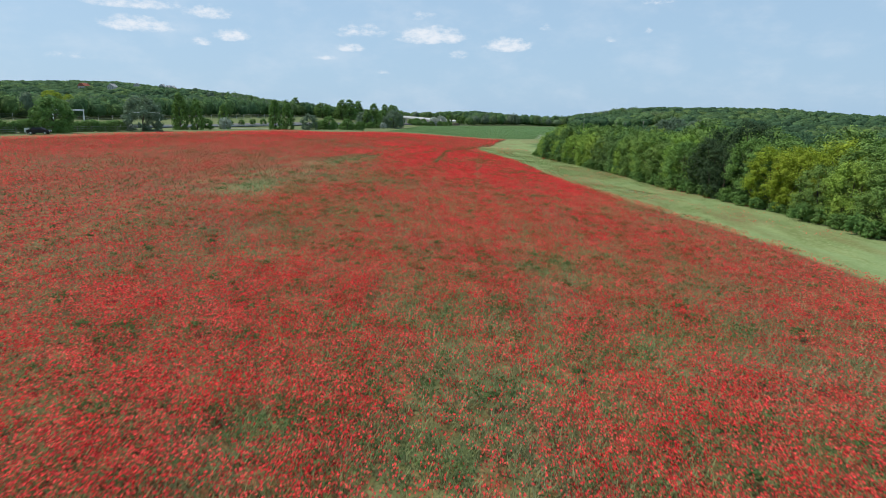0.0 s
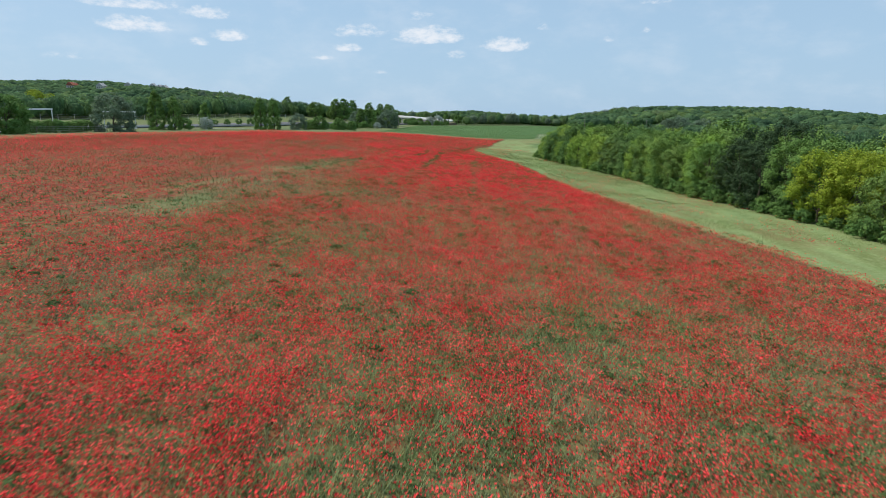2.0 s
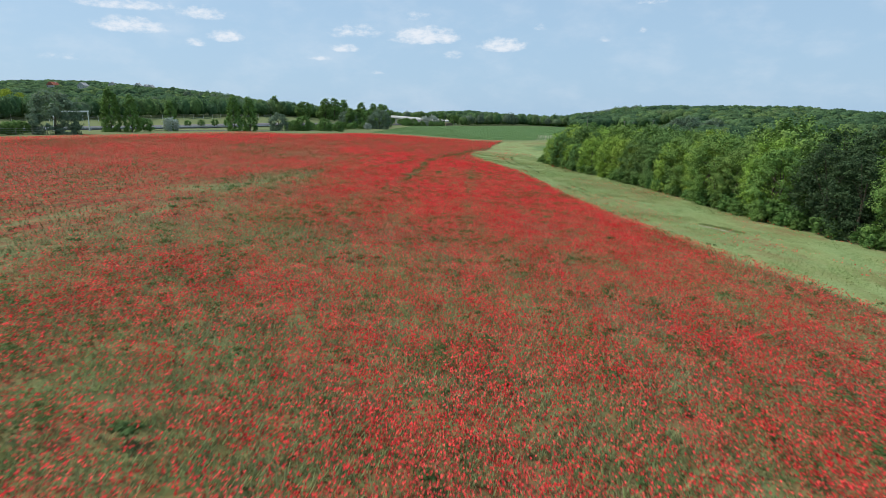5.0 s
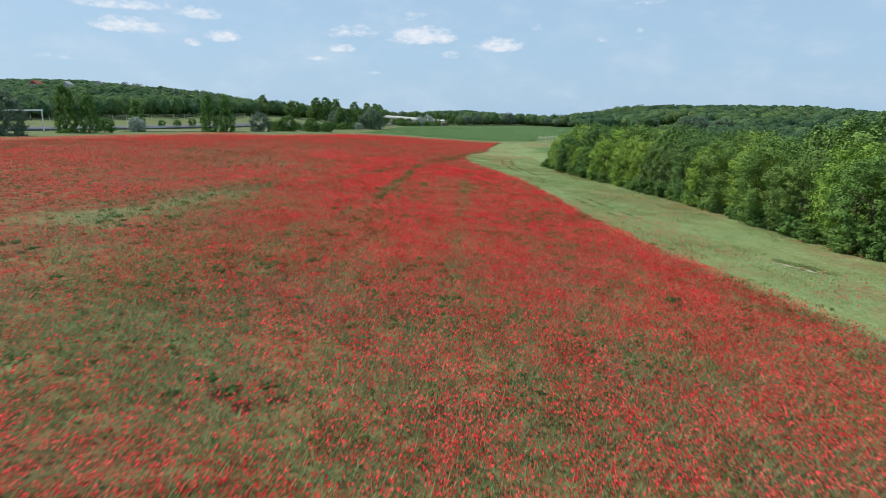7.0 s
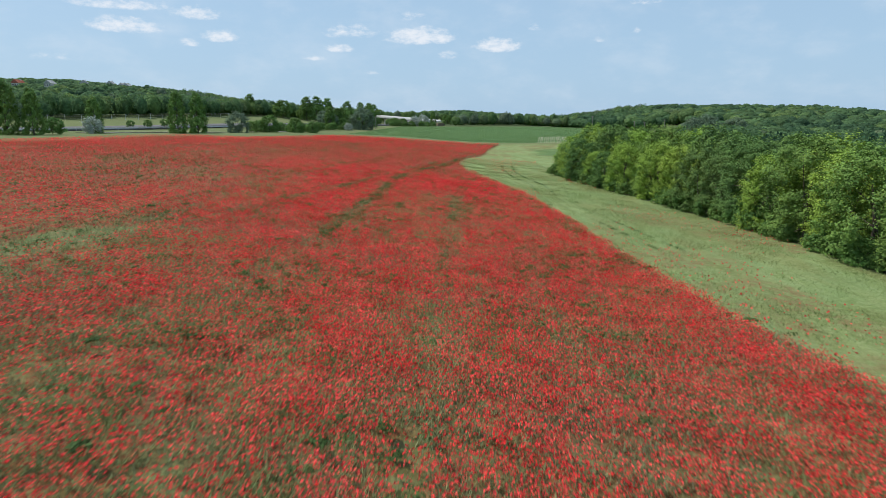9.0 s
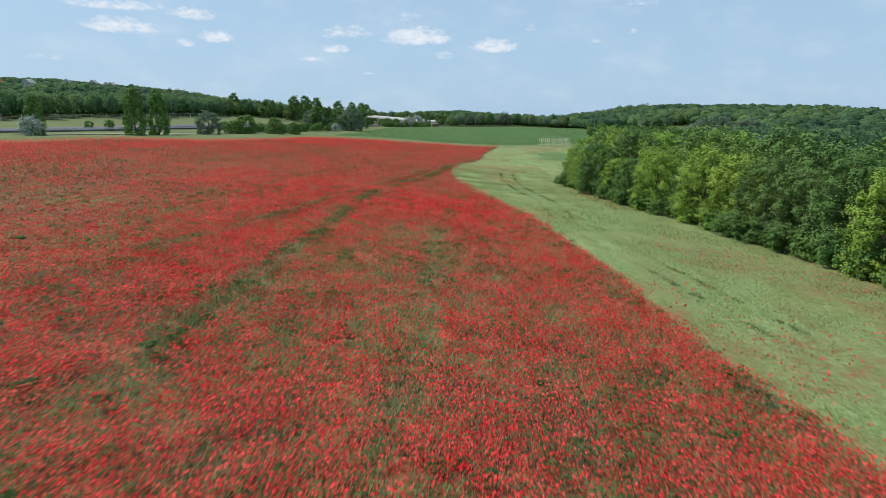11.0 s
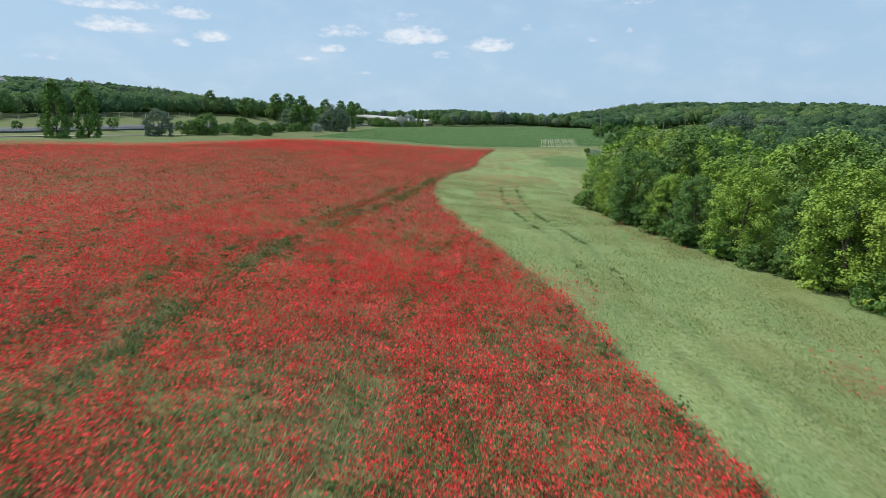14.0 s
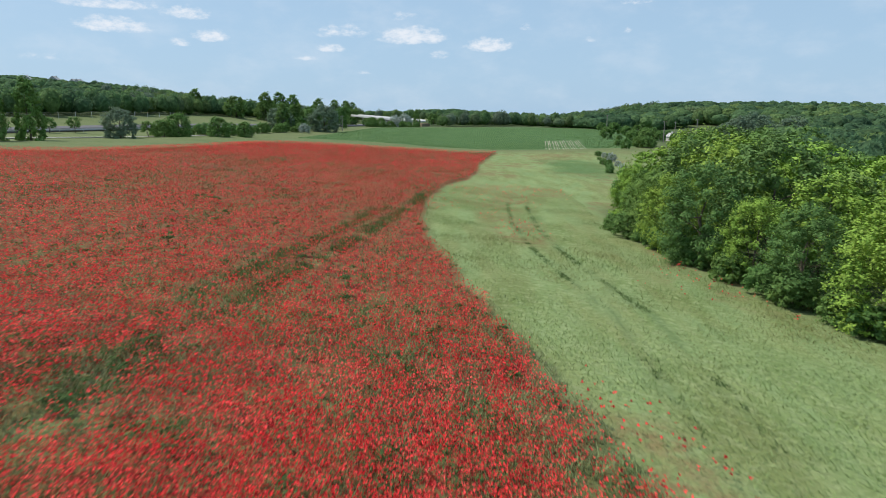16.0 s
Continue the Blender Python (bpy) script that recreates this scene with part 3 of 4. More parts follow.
def crown_mesh(rng, h, w, base, boughs, sprigs, per, size, puff, leaf, taper):
    """A crown of rounded boughs, each covered with sprigs of leaves that turn outwards and up."""
    cen = dome(rng, h, w, base, boughs)
    cen[:, :2] *= (1 - taper * np.clip((cen[:, 2] - base) / (h - base), 0, 1))[:, None] * (1 + 0.35 * taper)
    rad = puff * w * rng.uniform(0.65, 1.45, boughs)
    mid = np.array([0, 0, base + 0.35 * (h - base)])
    out = cen - mid
    out /= np.linalg.norm(out, axis=1)[:, None]
    # sprigs over the outer side of each bough
    k = np.repeat(np.arange(boughs), sprigs)
    d = rng.normal(size=(len(k), 3)) + out[k] * 0.75 + np.array([0, 0, 0.35])
    d /= np.linalg.norm(d, axis=1)[:, None]
    sp = cen[k] + d * rad[k][:, None] * rng.uniform(0.78, 1.3, (len(k), 1)) * np.array([1, 1, 0.75])
    sr = rad[k] * rng.uniform(0.24, 0.46, len(k))
    # leaves of each sprig
    j = np.repeat(np.arange(len(k)), per)
    e = rng.normal(size=(len(j), 3)) * np.array([1, 1, 0.7])
    e /= np.linalg.norm(e, axis=1)[:, None]
    p = sp[j] + e * sr[j][:, None] * rng.random((len(j), 1)) ** 0.5 - d[j] * (rad[k[j]] * 1.5 * rng.random(len(j)) ** 2.5)[:, None]
    nrm = d[j] * 1.1 + e * 0.5 + rng.normal(size=(len(j), 3)) * 0.3 + np.array([0, 0, 0.45])
    nrm /= np.linalg.norm(nrm, axis=1)[:, None]
    t = np.cross(nrm, rng.normal(size=(len(j), 3)))
    t /= np.linalg.norm(t, axis=1)[:, None]
    b = np.cross(nrm, t)
    s = size * rng.uniform(0.6, 1.4, (len(j), 1))
    v = np.stack([p - t * s, p - b * s * 0.6 + nrm * s * 0.12, p + t * s, p + b * s * 0.6 + nrm * s * 0.12], 1).reshape(-1, 3)
    f = np.arange(len(v)).reshape(-1, 4)
    return soft_mesh("crown", v, f, leaf), cen


TREES = {}


def make_tree(kind, seed, h, w, base, leaf, boughs, sprigs, per, size, puff=0.118, trunk=0.16, taper=0.0):
    """A tree at the origin: trunk with limbs, and a crown of leafy boughs. Copies share its meshes."""
    rng = np.random.default_rng(seed)
    ob = empty(kind, pose(0, 0, -500), "", kind)
    me, cen = crown_mesh(rng, h, w, base, boughs, sprigs, per, size, puff, leaf, taper)
    bm = bmesh.new()
    top = h * 0.62
    bends = [Vector((0.25 * math.sin(i + seed) * i * 0.3, 0.25 * math.cos(i * 1.7 + seed) * i * 0.3, -0.3 + (top + 0.3) * i / 4)) for i in range(5)]
    for i in range(4):
        tube(bm, bends[i], bends[i + 1], trunk * (1.25 - 0.25 * i), trunk * (1.0 - 0.25 * i), 7)
    for k in rng.choice(len(cen), min(7, len(cen)), replace=False):
        tube(bm, bends[1 + int(k) % 3], Vector(cen[k]), trunk * 0.38, trunk * 0.1, 5)
    part("trunk", bm, BARK, ob)
    new("crown", me).parent = ob
    return ob


def plant(key, x, y, scale=1.0, label="", category="tree", group="", sz=None, turn=None, sink=0.05):
    src = TREES[key]
    t = turn if turn is not None else (x * 37.7 + y * 91.3) % 360
    ob = copy_thing(src, pose(x, y, gz(x, y) - sink, 0, 0, t) @ Matrix.Diagonal((scale, scale, sz or scale, 1)))
    return tagged(ob, label, category, group)


for nm, args in {
    "maple": ("tree", 11, 9.0, 7.6, -0.6, LEAF["maple"], 86, 13, 21, 0.086),
    "maple_b": ("tree", 12, 8.4, 6.8, -0.6, LEAF["maple"], 78, 13, 21, 0.086),
    "oak": ("tree", 13, 9.4, 7.8, -0.6, LEAF["oak"], 86, 13, 21, 0.086),
    "oak_b": ("tree", 14, 8.8, 7.0, -0.6, LEAF["oak"], 78, 13, 21, 0.086),
    "dark": ("tree", 15, 9.2, 7.4, -0.6, LEAF["dark"], 84, 13, 15, 0.092, 0.108),
    "deep": ("tree", 30, 9.0, 7.6, -0.6, LEAF["deep"], 86, 13, 21, 0.084, 0.112),
    "mid_maple": ("tree", 26, 9.0, 7.6, 1.0, LEAF["maple"], 60, 11, 13, 0.13),
    "mid_oak": ("tree", 27, 9.2, 7.6, 1.0, LEAF["oak"], 60, 11, 13, 0.13),
    "mid_deep": ("tree", 31, 9.2, 7.6, 1.0, LEAF["deep"], 60, 11, 13, 0.13),
    "back_maple": ("tree", 24, 9.0, 7.8, 1.5, LEAF["maple"], 54, 9, 10, 0.17),
    "back_oak": ("tree", 25, 9.2, 7.8, 1.5, LEAF["oak"], 54, 9, 10, 0.17),
    "gold": ("tree", 16, 8.8, 7.6, 0.2, LEAF["gold"], 66, 12, 15, 0.11),
    "silver": ("tree", 17, 7.6, 9.0, -1.2, LEAF["silver"], 70, 11, 12, 0.17, 0.115),
    "poplar": ("tree", 18, 9.6, 6.4, -1.2, LEAF["oak"], 84, 11, 12, 0.17, 0.125, 0.16, 0.32),
    "round": ("tree", 19, 6.6, 7.0, -1.0, LEAF["shrub"], 60, 11, 12, 0.17, 0.13),
    "far_poplar": ("tree", 28, 9.6, 6.0, 0.0, LEAF["shrub"], 44, 9, 8, 0.26, 0.13, 0.16, 0.45),
    "far_round": ("tree", 29, 6.6, 7.0, 0.0, LEAF["shrub"], 40, 9, 8, 0.28, 0.14),
    "small": ("tree", 20, 3.4, 2.8, 1.0, LEAF["shrub"], 26, 9, 9, 0.11, 0.16, 0.06),
    "white": ("shrub", 21, 3.6, 4.2, 0.0, LEAF["white"], 40, 10, 9, 0.13, 0.14, 0.06),
    "shrub": ("shrub", 22, 2.6, 3.4, 0.0, LEAF["shrub"], 28, 9, 8, 0.15, 0.16, 0.05),
}.items():
    TREES[nm] = make_tree(*args)


def near_wood():
    rng = np.random.default_rng(31)
    names = {"maple": "light green field maple at the edge of the wood", "maple_b": "light green field maple in the wood",
             "oak": "deep green broadleaf tree at the edge of the wood", "oak_b": "deep green broadleaf tree in the wood",
             "deep": "deep green dense tree in the wood", "dark": "dark green dense tree among lighter ones", "gold": "yellow-green acacia standing in the wood"}
    for row, (off, step, hh) in enumerate(((2.8, 4.6, 0.9), (7.6, 5.4, 1.05), (13.5, 6.5, 1.08), (20.5, 8.0, 1.05))):
        y = 58.0 + 2.2 * row
        while y < 200 - row * 1.0:
            x = wood_edge(y) + off + rng.uniform(-0.8, 1.2)
            pick = rng.random()
            if y < 122:
                key = "maple_b" if pick < 0.22 else "oak" if pick < 0.5 else "oak_b" if pick < 0.74 else "deep"
            elif y < 133:
                key = "maple" if pick < 0.7 else "oak"
            elif y < 147:
                key = "deep"
            else:
                key = "maple" if pick < 0.35 else "maple_b" if pick < 0.68 else "oak" if pick < 0.9 else "deep"
            if row < 2 and abs(y - 99) < 4.5:
                key = "dark"
            if row < 2 and abs(y - 84) < 4:
                key = "gold"
            if row == 1 and key not in ("dark", "gold"):
                key = "mid_" + key.replace("_b", "")
            if row > 1:
                key = "back_maple" if pick < 0.3 and y > 130 else "back_oak"
            s = hh * rng.uniform(0.8, 1.24) * (1.0 if y < 130 else 0.86)
            plant(key, x, y, s, names[key.replace("back_", "").replace("mid_", "")], "tree", "trees of the near wood")
            y += step * rng.uniform(0.85, 1.15)
    y = 60.0
    while y < 193:
        x = wood_edge(y) + rng.uniform(0.5, 1.7)
        plant("shrub", x, y, rng.uniform(0.45, 0.95), "low green shrub along the wood's edge", "shrub", "shrubs under the near wood")
        y += rng.uniform(1.6, 3.0)


near_wood()

ROADSIDE = [
    ("round", -101, 118, 1.25, "broad green tree at the field's verge"), ("round", -98, 137, 1.3, "broad green tree at the field's verge"),
    ("silver", -99, 176, 1.35, "grey-green willow at the field's verge"), ("poplar", -99, 198, 1.0, "tall green tree at the field's verge"),
    ("poplar", -94, 199, 0.85, "tall green tree at the field's verge"), ("shrub", -94, 205, 1.4, "green bush beside the tall tree"),
    ("poplar", -95, 222, 0.78, "slender green tree behind the pale bush"), ("white", -92.5, 217, 1.0, "silver-white bush at the field's verge"),
    ("poplar", -82.2, 238.6, 0.98, "tall dense tree by the gravel track"), ("poplar", -79.2, 244.2, 0.98, "tall dense tree by the gravel track"),
    ("silver", -79, 273, 0.92, "grey-green willow by the gravel track"), ("round", -76, 295, 1.0, "round green tree by the gravel track"),
    ("shrub", -78, 291, 1.7, "dark bush under the round tree"), ("small", -79.5, 286, 1.2, "young tree by the gravel track"),
    ("round", -70, 306, 0.88, "round green tree by the gravel track"), ("round", -66, 315, 0.7, "spreading green bush by the track"),
    ("shrub", -71.5, 318, 1.2, "low hedge bush by the track"), ("shrub", -69, 322, 1.2, "low hedge bush by the track"), ("shrub", -74, 313, 1.2, "low hedge bush by the track"),
    ("silver", -61, 392, 1.5, "large grey-green tree at the corn's edge"), ("poplar", -78, 395, 0.9, "dark tree beside the motorway"), ("poplar", -73, 398, 0.95, "dark tree beside the motorway"),
    ("round", -62, 520, 0.95, "round green tree before the bridge"), ("white", -42, 520, 2.0, "silver-white bush before the bridge"), ("white", -48, 522, 1.8, "silver-white bush before the bridge"),
    ("poplar", -37, 540, 0.95, "tall dark tree beside the bridge"), ("round", -56, 515, 0.9, "round green tree before the bridge"),
    ("white", -64, 372, 0.9, "pale bush at the corn's edge"),
]
for key, x, y, s, lab in ROADSIDE:
    s = s * (1.12 if key == "white" else 1.0)
    plant(key, x, y, s * (0.86 if key == "poplar" else 1.0), lab, "shrub" if key in ("shrub", "white") else "tree", sz=s * (1.18 if key == "poplar" else 1.0))
for i in range(5):
    plant("small", -112 + 2.6 * i, 268 + 6 * i, 0.9 + 0.08 * i, "young orchard tree beside the motorway", "tree", "young trees beside the motorway")
for i in range(22):
    plant("shrub", -103 + 0.25 * math.sin(i * 2.1), 122 + 2.3 * i, 1.1 + 0.1 * math.sin(i * 1.3), "clipped green hedge bush along the verge", "shrub", "hedge along the verge")


# ---- distant woods ----
def crown_template(rng, n):
    d = rng.normal(size=(n, 3))
    d /= np.linalg.norm(d, axis=1)[:, None]
    d[:, 2] = np.abs(d[:, 2]) * 1.15 - 0.35
    lob = rng.normal(size=(6, 3))
    lob /= np.linalg.norm(lob, axis=1)[:, None]
    r = 0.78 + 0.34 * np.max(np.clip(d @ lob.T, 0, 1) ** 4, axis=1) + 0.1 * rng.random(n)
    p = d * r[:, None]
    nrm = d + rng.normal(size=(n, 3)) * 0.55
    nrm /= np.linalg.norm(nrm, axis=1)[:, None]
    t = np.cross(nrm, rng.normal(size=(n, 3)))
    t /= np.linalg.norm(t, axis=1)[:, None]
    b = np.cross(nrm, t)
    s = (1.0 / math.sqrt(n)) * (0.6 + 0.9 * rng.random((n, 1)))
    return np.stack([p - t * s * 0.9, p - b * s * 0.8, p + t * s * 0.9, p + b * s * 0.8], 1).reshape(-1, 3)


def woodland(name, xy, radius, height, leaves, label, seed, light=0.0, inner=1.0, fine=2):
    """Many crowns joined into one far wood, each with leaves round a dark heart."""
    rng = np.random.default_rng(seed)
    temps = [crown_template(rng, leaves) for _ in range(6)]
    bm = bmesh.new()
    bmesh.ops.create_icosphere(bm, subdivisions=fine, radius=0.8)
    core = np.array([v.co[:] for v in bm.verts]) / 0.8
    core_f = np.array([[v.index for v in f.verts] for f in bm.faces])
    bm.free()
    core = [core * inner * (0.66 + 0.26 * rng.random((len(core), 1))) * np.array([1, 1, 0.95]) for _ in range(6)]
    V, CV, CF = [], [], []
    zs = ground_z(xy[:, 0], xy[:, 1])
    for i, (x, y) in enumerate(xy):
        a = rng.random() * 6.28
        R = radius * rng.uniform(0.75, 1.3)
        H = height * rng.uniform(0.78, 1.22)
        rot = np.array([[math.cos(a), -math.sin(a), 0], [math.sin(a), math.cos(a), 0], [0, 0, 1]])
        sc = np.array([R, R, H * 0.55])
        mid = np.array([x, y, zs[i] + H * 0.45])
        V.append((temps[i % 6] * sc) @ rot.T + mid)
        CF.append(core_f + len(core[0]) * i)
        CV.append((core[i % 6] * sc) @ rot.T + mid)
    v = np.vstack(V)
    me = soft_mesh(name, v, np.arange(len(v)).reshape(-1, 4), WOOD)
    # light shifts the crowns' tone, raised on some far woods for haze
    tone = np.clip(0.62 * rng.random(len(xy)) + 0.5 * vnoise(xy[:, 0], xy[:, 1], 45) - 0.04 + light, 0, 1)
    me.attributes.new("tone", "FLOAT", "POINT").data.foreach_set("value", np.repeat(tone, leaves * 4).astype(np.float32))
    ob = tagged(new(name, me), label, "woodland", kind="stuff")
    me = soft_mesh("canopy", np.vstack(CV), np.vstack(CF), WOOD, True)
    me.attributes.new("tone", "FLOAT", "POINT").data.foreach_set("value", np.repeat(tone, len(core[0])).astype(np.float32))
    heart = new("canopy", me)
    heart.parent = ob
    tagged(heart, kind="stuff")
    return ob


def scatter(rng, x0, x1, y0, y1, step, keep):
    """Jittered places in a stretch of the plan."""
    gx, gy = np.meshgrid(np.arange(x0, x1, step), np.arange(y0, y1, step))
    p = np.stack([gx.ravel(), gy.ravel()], 1) + rng.uniform(-0.42, 0.42, (gx.size, 2)) * step
    return p[keep(p[:, 0], p[:, 1])]


rg = np.random.default_rng(77)
woodland("roadside_wood", scatter(rg, -330, -60, 60, 620, 6.2, lambda x, y: (x < road_x(y) - 40) & (x > road_x(y) - 92) & (x > -0.85 * y - 40)), 3.7, 9.8, 200, "dark green belt of woodland behind the motorway", 1, 0.12, 0.84)
woodland("left_hill_wood", scatter(rg, -1000, -150, 240, 1050, 10.8, lambda x, y: (x < road_x(y) - 88) & (y > -0.5 * x + 40) & (x > -0.85 * y - 40) & (y + 0.25 * x < 860)), 7.4, 8.0, 20, "wooded hillside with scattered houses", 2, 0.0, 1.08, 1)
woodland("middle_wood", scatter(rg, -260, 130, 500, 700, 7.6, lambda x, y: ((x > road_x(y) + 20) | (y > 690) | (x < road_x(y) - 26)) & (y > 505 + 0.35 * np.abs(x + 40)) & ~((np.abs(x + 62) < 42) & (y < 690)) & (vnoise(x, y, 40) > 0.15)), 4.2, 10.0, 150, "broadleaf woodland beyond the corn", 3, 0.3, 0.86)
hill_trees = scatter(rg, 55, 460, 250, 668, 8.0, lambda x, y: (x > np.where(y < 480, 66 + 0.28 * (y - 230), 62)) & (x < 0.64 * y + 25) & ~((np.abs(x - 0.298 * (y - 133)) < 9 + 0.02 * (y - 133)) & (y < 412)))
woodland("right_hill_wood", hill_trees[hill_trees[:, 1] > 420], 6.0, 8.6, 48, "green wooded hill across the valley", 4)
woodland("valley_slope_wood", hill_trees[hill_trees[:, 1] <= 420], 5.6, 8.4, 120, "green trees on the near slope of the valley", 6)
back = scatter(rg, 40, 110, 60, 232, 6.4, lambda x, y: (x > wood_edge(y) + 25) & (x < wood_edge(y) + 62) & (x < 0.6 * y + 30))
woodland("inner_wood", back, 4.0, 9.6, 300, "green canopy deep in the near wood", 8, -0.3, 0.75)
rv = np.random.default_rng(52)
for k in range(44):
    y = rv.uniform(305, 450)
    x = rv.uniform(40 + 0.12 * (y - 300), 66 + 0.3 * (y - 300))
    if abs(x - 0.298 * (y - 133)) < 6 and y < 400:
        continue
    plant("far_round" if k % 2 else "shrub", x, y, rv.uniform(0.45, 0.9) * (1 if k % 2 else 1.5), "green bush on the valley slope", "shrub", "bushes on the valley slope")

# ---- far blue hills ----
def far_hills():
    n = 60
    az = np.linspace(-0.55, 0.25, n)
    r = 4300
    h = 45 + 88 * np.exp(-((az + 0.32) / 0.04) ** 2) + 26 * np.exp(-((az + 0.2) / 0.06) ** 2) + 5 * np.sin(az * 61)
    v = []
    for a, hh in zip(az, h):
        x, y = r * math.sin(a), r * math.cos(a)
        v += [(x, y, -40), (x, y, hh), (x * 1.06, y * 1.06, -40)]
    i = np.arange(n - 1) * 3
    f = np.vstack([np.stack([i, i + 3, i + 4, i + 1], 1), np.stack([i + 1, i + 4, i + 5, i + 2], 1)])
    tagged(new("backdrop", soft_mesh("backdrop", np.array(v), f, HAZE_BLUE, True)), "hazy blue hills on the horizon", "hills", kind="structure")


far_hills()

# tall single trees along the far side of the motorway
rp = np.random.default_rng(41)
for i in range(26):
    y = 400 + 11 * i + rp.uniform(-4, 4)
    x = float(road_x(y)) - 27 - rp.uniform(0, 16) - (12 if i < 6 else 0)
    plant("far_poplar" if i % 2 else "far_round", x, y, rp.uniform(1.15, 1.75) if i > 4 else 0.9, "tall green poplar beside the motorway", "tree", "tall trees beside the motorway")
for x, y, s in ((-255, 372, 1.2), (-268, 380, 1.35), (-282, 392, 1.25), (-300, 420, 1.4), (-318, 440, 1.3), (-236, 345, 1.1)):
    plant("gold", x, y, s * 0.8, "yellow-green acacia on the wooded slope", "tree", "yellow acacias on the slope", sink=-3.0)
for k in range(12):
    plant("shrub", 18.5 + 0.75 * k + 1.6 * math.sin(k * 2.7), 207 + 2.6 * k, 0.8 + 0.3 * math.sin(k * 1.9), "grey-green bush beyond the end of the wood", "shrub", "bushes along the field corner")
for k in range(4, 17):
    plant("white" if k % 3 == 0 else "shrub", 25.0 + 0.5 * k + 1.6 * math.sin(k * 2.3), 238 + 3.8 * k, 0.34 + 0.25 * math.sin(k * 1.7) ** 2, "grey-green bush at the edge of the valley", "shrub", "bushes along the valley's edge")
end = scatter(rg, 19, 70, 194, 240, 6.4, lambda x, y: (y < 203 + 0.55 * (x - 16)) & (x > wood_edge(np.minimum(y, 205)) + 4))
for k, (x, y) in enumerate(end):
    plant("mid_maple" if x < 34 and k % 2 else "back_oak" if k % 3 else "back_maple", x, y, 0.84 + 0.1 * math.sin(k * 2.3), "green tree at the far end of the wood", "tree", "trees behind the near wood")
for x, y, s in ((-84, 548, 1.0), (-78, 541, 0.9), (-70, 545, 0.8), (-66, 535, 0.85), (-92, 556, 1.0), (-30, 600, 1.3), (-20, 585, 1.2)):
    plant("far_round", x, y, s, "round green tree below the bridge", "tree", "trees about the bridge")
for x, y, s in ((73, 390, 0.62), (77, 385, 0.6), (84, 386, 0.6), (90, 391, 0.7), (69, 396, 0.8)):
    plant("far_round", x, y, s, "green tree before the valley houses", "tree", "trees about the valley houses")
woodland("far_knoll_wood", scatter(rg, -180, 130, 800, 950, 10, lambda x, y: y > 0), 5.0, 8.5, 40, "wooded knoll on the horizon", 7)
for x, y, s in ((95, 368, 1.5), (103, 375, 1.7), (112, 366, 1.6), (97, 384, 1.2)):
    plant("silver", x, y, s, "grey-green willow in the valley", "tree", "willows in the valley")
for x, y, s in ((44.5, 258, 1.0), (48.5, 259, 1.05), (52.5, 257, 0.95), (57, 262, 1.0), (62, 256, 1.05)):
    plant("back_oak", x, y, s, "green broadleaf tree in the valley", "tree", "trees on the valley floor")

for i in range(20):
    plant("shrub", -84 + 0.9 * i + 0.8 * math.sin(i * 2.3), 300 + 4.2 * i, 1.1 + 0.35 * math.sin(i * 1.7), "dark green hedge bush between track and motorway", "shrub", "hedge beside the motorway")
for i in range(12):
    plant("shrub", -62 + 2.6 * i + 0.8 * math.sin(i * 2.9), 503 + 5 * math.sin(i * 1.1), 1.1 + 0.4 * math.sin(i * 1.7), "grey-green bush at the corn's far edge", "shrub", "bushes at the corn's far edge")

rt = np.random.default_rng(61)
for i in range(16):
    y = 385 + 3.6 * i + rt.uniform(-2, 2)
    x = float(road_x(y)) + 19 + rt.uniform(-2, 9)
    plant(("far_poplar", "silver", "far_round", "far_poplar")[i % 4], x, y, rt.uniform(0.8, 1.25), "grey-green tree between corn and motorway", "tree", "trees between corn and motorway")


# ---- bridge, gantries, poles, fences ----
def bridge():
    a, b = Vector((-93.5, 625, 0)), Vector((-36.2, 556, 0))
    d = b - a
    turn = math.atan2(d.y, d.x)
    mid = (a + b) / 2
    z = 10.6
    ob = empty("bridge", pose(mid.x, mid.y, z, 0, 2.9, math.degrees(turn)), "pale concrete overpass with steel parapet over the motorway", "bridge")
    L = d.length
    part("deck", box(L, 9, 0.8, (0, 0, 0.5), 0.05), CONCRETE, ob)
    for s in (-4.4, 4.4):
        part("parapet", box(L, 0.25, 0.75, (0, s, 1.28), 0.03), WHITE_PAINT, ob, "white painted parapet")
    for px in (-L * 0.28, 0.0, L * 0.28):
        bm = bmesh.new()
        for s in (-2.6, 2.6):
            tube(bm, (px, s, -8.5), (px, s, -0.2), 0.55, 0.55, 14)
        box(1.3, 7.4, 0.8, (px, 0, -0.55), 0.05, bm=bm)
        part("pier", bm, CONCRETE, ob)
    for s in (-1, 1):
        bm = bmesh.new()
        r = bmesh.ops.create_cone(bm, cap_ends=True, segments=4, radius1=7, radius2=4, depth=7.0, matrix=Matrix.Translation((s * (L / 2 + 4), 0, -3.9)) @ Matrix.Rotation(math.pi / 4, 4, "Z"))
        part("abutment", bm, EARTH, ob, "bare earth ramp")


def gantry(x, y, span, h, turn=0.0):
    ob = empty("gantry", pose(x, y, gz(x, y), 0, 0, turn), "white steel portal gantry beside the motorway", "gantry", "portal gantries by the motorway")
    for s in (-span / 2, span / 2):
        p = part("post", tube(bmesh.new(), (s, 0, -0.3), (s, 0, h), 0.16, 0.14, 10), WHITE_PAINT, ob)
        part("base_plate", box(0.6, 0.6, 0.08, (s, 0, 0.1), 0.01), STEEL, p)
